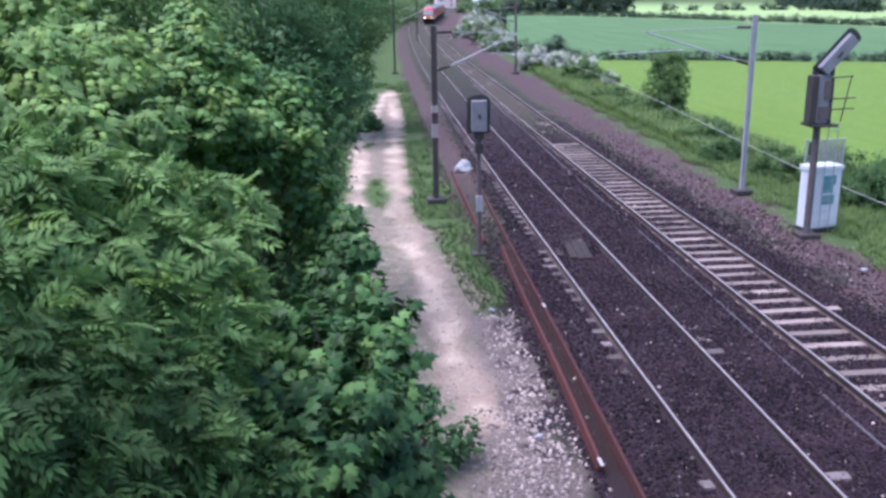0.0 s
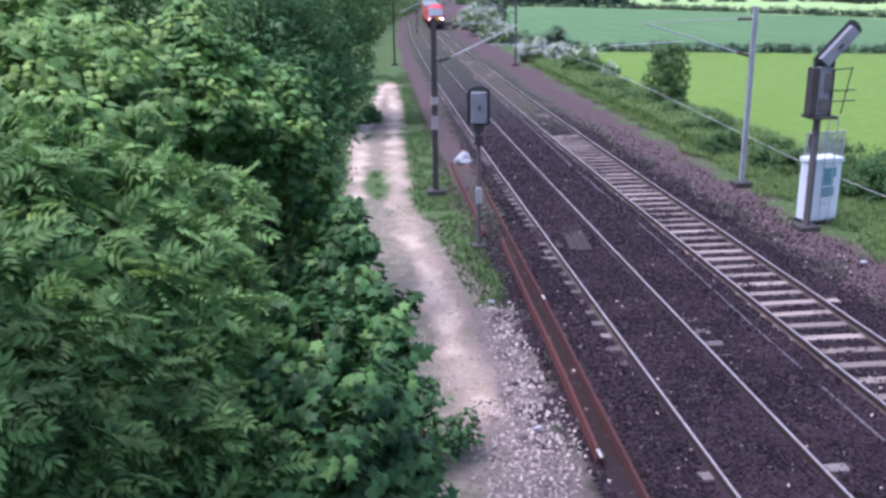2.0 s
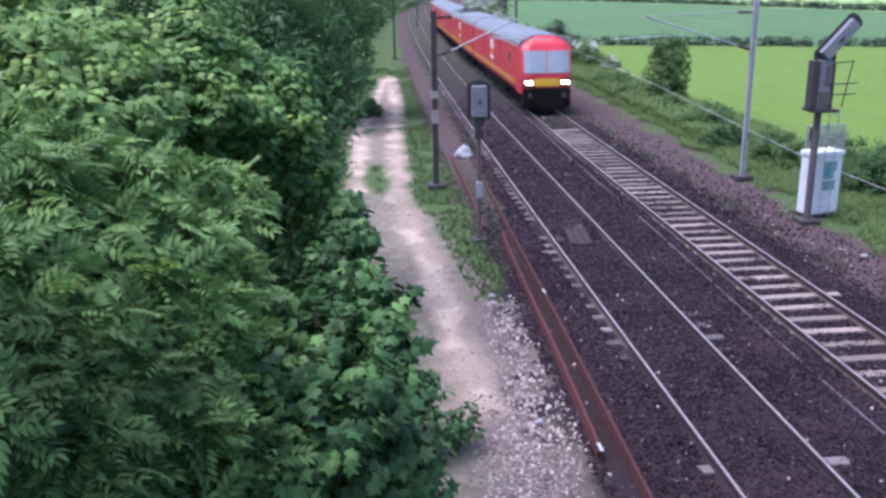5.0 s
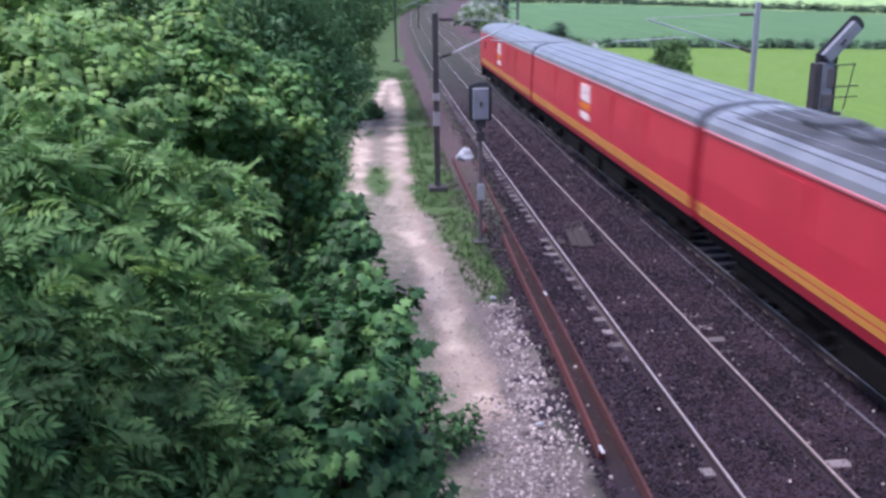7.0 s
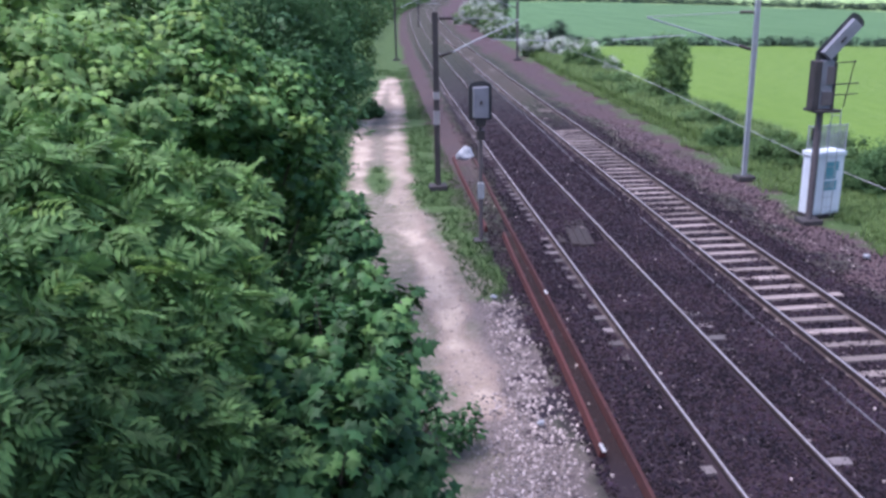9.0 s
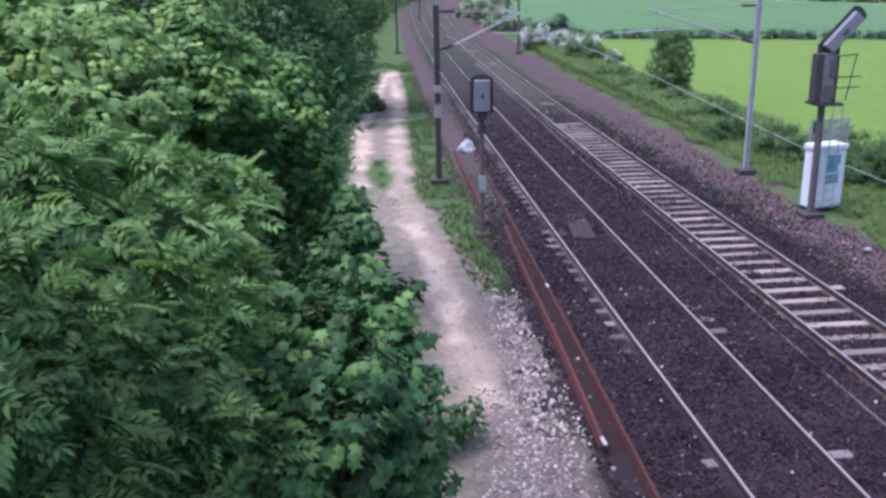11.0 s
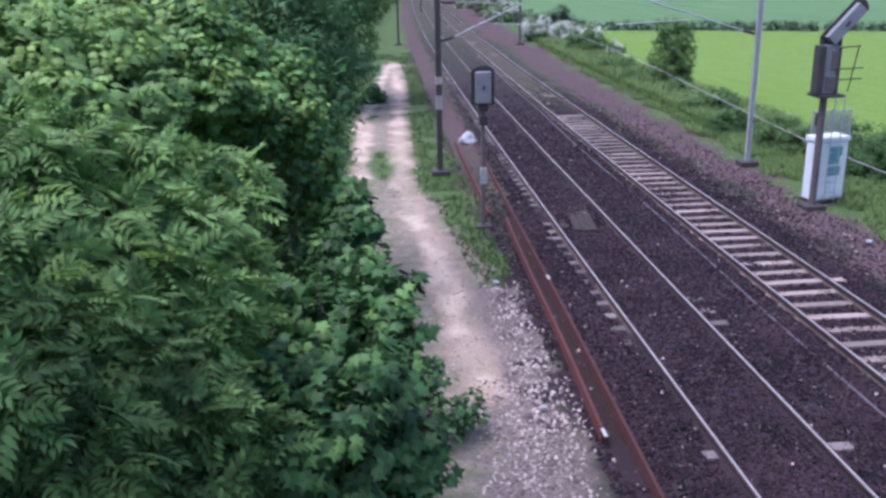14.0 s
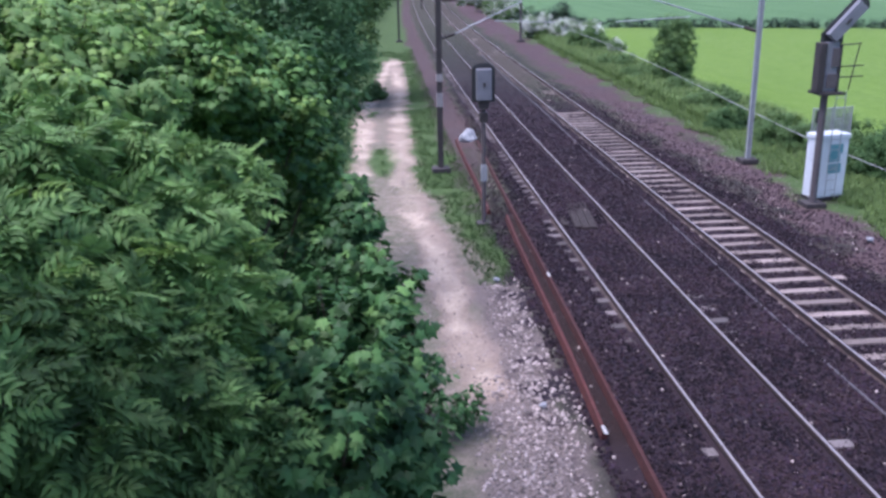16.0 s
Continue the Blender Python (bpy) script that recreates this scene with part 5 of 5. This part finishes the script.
def make_house(x, y, turn, mat, label):
    z = float(ground_height(np.array([x]), np.array([y]))[0])
    house = thing("house", pose(x, y, z, 0, 0, turn), label, "house", "distant houses")
    bm = bmesh.new()
    box(bm, -5, 5, -3.5, 3.5, 0, 5)
    part("wall", bm, mat, house)
    bm = bmesh.new()
    prism(bm, [(-5.3, 5), (5.3, 5), (0, 8)], -3.8, 3.8)
    part("roof", bm, M_ROOF, house, "grey pitched roof")
    for k in (-2.6, 2.6):
        for zz in (1.0, 3.2):
            bm = bmesh.new()
            box(bm, k - 0.7, k + 0.7, -3.56, -3.45, zz, zz + 1.2)
            part("window", bm, M_GLASS, house)
    return house


for x, y, turn, mat in ((62, 455, 20, M_WHITE), (80, 462, -10, M_LOGO_WHITE), (98, 470, 35, M_WHITE), (44, 470, 5, M_LOGO_WHITE)):
    make_house(x, y, turn, mat, "pale distant house with grey pitched roof")


# ---- grass, stones ----
def scatter_grass(name, label, n, xr, yr, test, size, seed, mat):
    rng = np.random.RandomState(seed)
    y = yr[0] + (yr[1] - yr[0]) * rng.rand(n) ** 1.5
    x = LINE_X(y) + xr[0] + (xr[1] - xr[0]) * rng.rand(n)
    ok = test(x, y, rng)
    x, y = x[ok], y[ok]
    p = np.stack([x, y, ground_height(x, y) - 0.01], 1)
    return tagged(scatter(name, TUFT, p, p * 0, size, rng, mat, None, upright=True), label, "grass", kind="stuff")


def off_path(x, y, rng):
    w = np.minimum(near_line(x, y, WHEEL_RIGHT), near_line(x, y, WHEEL_LEFT))
    worn_part = near_line(x, y, PATH_MIDDLE)
    centre = near_line(x, y, PATH_CENTRE)
    island = np.hypot((x - 0.4) / 0.72, (y - 32.0) / 2.9)
    stony = near_line(x, y, [(2.1, 17.5), (2.15, 15), (2.15, 13), (2.2, 10.5), (2.4, 7)])
    return (w > 0.45 + 0.25 * rng.rand(len(x))) & (worn_part > 0.9) & ((centre > 0.75) | (island < 0.75 + 0.3 * rng.rand(len(x)))) & (stony > 0.75) & (fog(x, y, 1.3, 31) > 0.3) & (x - LINE_X(y) < -2.5) & ((y > 18.3 + 1.2 * rng.rand(len(x))) | (x < 0.9))


def on_verge(x, y, rng):
    rel = x - LINE_X(y)
    return rel > 7.6 + 0.018 * (y - 25) + 1.3 * (fog(x, y, 0.9, 11) - 0.5) + 0.6 * rng.rand(len(x))


scatter_grass("verge_grass", "short green grass beside the sandy path", 46000, (-8.5, -2.3), (13, 75), off_path, (0.05, 0.13), 61, M_GRASS)
scatter_grass("verge_grass", "rough tufted grass along the bushes", 30000, (6.6, 12.5), (15, 85), on_verge, (0.1, 0.3), 62, M_DRY_GRASS)
scatter_grass("tall_grass", "tall pale weeds among the bushes", 8000, (8.8, 12.5), (36, 95), on_verge, (0.3, 0.7), 66, M_DRY_GRASS)


def stone_shape():
    v = np.array([(1, 0.1, 0), (-0.9, 0, 0.1), (0.1, 0.85, 0), (0, -0.8, -0.1), (0.1, 0, 0.7), (0, 0.1, -0.7)]) * 0.6
    f = np.array([(0, 2, 4), (2, 1, 4), (1, 3, 4), (3, 0, 4), (2, 0, 5), (1, 2, 5), (3, 1, 5), (0, 3, 5)])
    return v, f


STONE = stone_shape()


def scatter_stones(name, label, n, xr, yr, test, size, mat, seed, power=1.6):
    rng = np.random.RandomState(seed)
    y = yr[0] + (yr[1] - yr[0]) * rng.rand(n) ** power
    x = LINE_X(y) + xr[0] + (xr[1] - xr[0]) * rng.rand(n)
    ok = test(x, y, rng)
    x, y = x[ok], y[ok]
    p = np.stack([x, y, ground_height(x, y) + 0.008], 1)
    out = rng.normal(0, 1, (len(x), 3))
    return tagged(scatter(name, STONE, p, out, size, rng, mat, None, 0.3, 0.8), label, "stones", kind="stuff")


def off_rails(x, y, rng):
    rel = x - LINE_X(y)
    d = np.min(np.abs(rel[:, None] - np.array([-0.7525, 0.7525, 2.7525, 4.2575])[None]), 1)
    return d > 0.1


def by_path(x, y, rng):
    return near_line(x, y, [(2.75, 18.5), (2.75, 15), (2.45, 13), (2.2, 11), (2.2, 7)]) < np.where(y > 14, 0.55, 0.95) * rng.rand(len(x)) ** np.where(y > 14, 1.6, 0.7)


def bed_stones(x, y, rng):
    scrap_bed = (np.abs(x - 3.56 - 0.022 * (y - 12)) < 0.17) & (y > 10.5) & (y < 24)
    return off_rails(x, y, rng) & ~scrap_bed & (rng.rand(len(x)) < 1 - smooth(22, 56, y)) & (rng.rand(len(x)) < 1 - 0.8 * smooth(4.8, 6.2, x - LINE_X(y))) & ((x - LINE_X(y) > -1.75 + 0.3 * rng.rand(len(x))) | (y < 20 + 12 * rng.rand(len(x))))


scatter_stones("ballast_stones", "dark grey-brown crushed stone ballast", 100000, (-2.5, 7.3), (8.5, 58), bed_stones, (0.045, 0.09), M_STONE, 63, 1.5)
scatter_stones("rubble_stones", "pale broken stone beside the path", 11000, (-5.0, -2.1), (8, 21), by_path, (0.02, 0.1), M_RUBBLE, 64, 1.0)
def on_path(x, y, rng):
    return near_line(x, y, [(1.0, 30), (1.2, 22), (1.5, 17), (1.6, 13), (1.9, 8)]) < 0.9 * rng.rand(len(x)) ** 0.6


scatter_stones("path_pebbles", "pebbles trodden into the dusty path", 2600, (-6.2, -2.2), (8.5, 34), on_path, (0.02, 0.06), M_RUBBLE, 68, 1.2)
scatter_stones("pale_chippings", "scattered grey chippings among the dark ballast", 2600, (-2.4, 6.6), (9, 45), off_rails, (0.03, 0.075), M_FLECK, 69, 1.4)
scatter_stones("stray_stones", "few pale stones on the track bed", 260, (-2.6, 5.4), (9, 40), off_rails, (0.04, 0.1), M_RUBBLE, 67)
scatter_stones("scattered_stones", "few pale stones on the cess", 500, (5.0, 8.0), (12, 45), off_rails, (0.03, 0.08), M_RUBBLE, 65)


# ---- sleepers ----
def sleeper_mesh(name, mat):
    bm = bmesh.new()
    box(bm, -1.25, 1.25, -0.125, 0.125, -0.16, 0.0)
    for v in bm.verts:
        if v.co.z > -0.01:
            v.co.y *= 0.86
    me = bpy.data.meshes.new(name)
    bm.to_mesh(me)
    bm.free()
    me.materials.append(mat)
    return me


def lay_sleepers(track, off, mat, top, seed, y_end):
    me = sleeper_mesh("sleeper", mat)
    rng = np.random.RandomState(seed)
    s = 7.0
    while s < y_end:
        q, a = on_line(s, off)
        ob = new("sleeper", me)
        ob.matrix_basis = pose(q.x, q.y, top + rng.normal(0, 0.006), rng.normal(0, 0.4), rng.normal(0, 0.3), -math.degrees(a) + rng.normal(0, 0.5))
        ob.parent = track
        s += 0.672 + rng.normal(0, 0.012)


lay_sleepers(near_track, NEAR_TRACK, M_OLD_SLEEPER, -0.142, 71, 70)
lay_sleepers(far_track, FAR_TRACK, M_CONCRETE, -0.135, 72, 110)


# ---- what moves ----
# seconds, and how far along the line the leading end is
TRAIN_RUN = ((0, 212.5), (3.5, 96.5), (4.2, 72.4), (6.5, -6.5), (7.5, -40.5), (8.2, -63.6), (8.5, -73.9), (16, -320.0))


def van_pose(y_mid):
    a, _ = on_line(y_mid - 7, FAR_TRACK)
    b, _ = on_line(y_mid + 7, FAR_TRACK)
    c = (a + b) / 2
    return pose(c.x, c.y, 0, 0, 0, -math.degrees(math.atan2(b.x - a.x, b.y - a.y)))


def motions():
    for i, van in enumerate(vans):
        rows = []
        for k in range(65):
            t = k * 0.25
            front = float(np.interp(t, [q[0] for q in TRAIN_RUN], [q[1] for q in TRAIN_RUN]))
            rows.append((t, van_pose(front + VAN_LENGTH / 2 + i * VAN_PITCH)))
        walk(van, rows)
    # the crowns sway once the train has stirred the air
    sway = ((0, 2), (0.5, 0), (1, 0), (2, 0), (2.5, 1), (3, 0), (4, 0), (5, 1), (5.8, -2), (6.5, -5), (7, -1), (7.5, 6), (8, 1), (8.5, -4), (9, 5), (9.6, -1), (10.2, 5), (10.8, 1), (11.5, 8), (12, 3), (12.5, 0), (13, 4), (13.5, 7), (14, 3), (14.5, 3), (15, 2), (15.5, 4), (16, 1))
    for tree, much in ((ash_tree, 0.03), (ash_shaded_part, 0.025), (mixed_tree, 0.03), (maple_tree, 0.02)):
        at_rest = tree.matrix_basis.copy()
        walk(tree, [(t, at_rest @ pose(0, 0, 0, -0.4 * much * a, much * a, 0)) for t, a in sway])


motions()
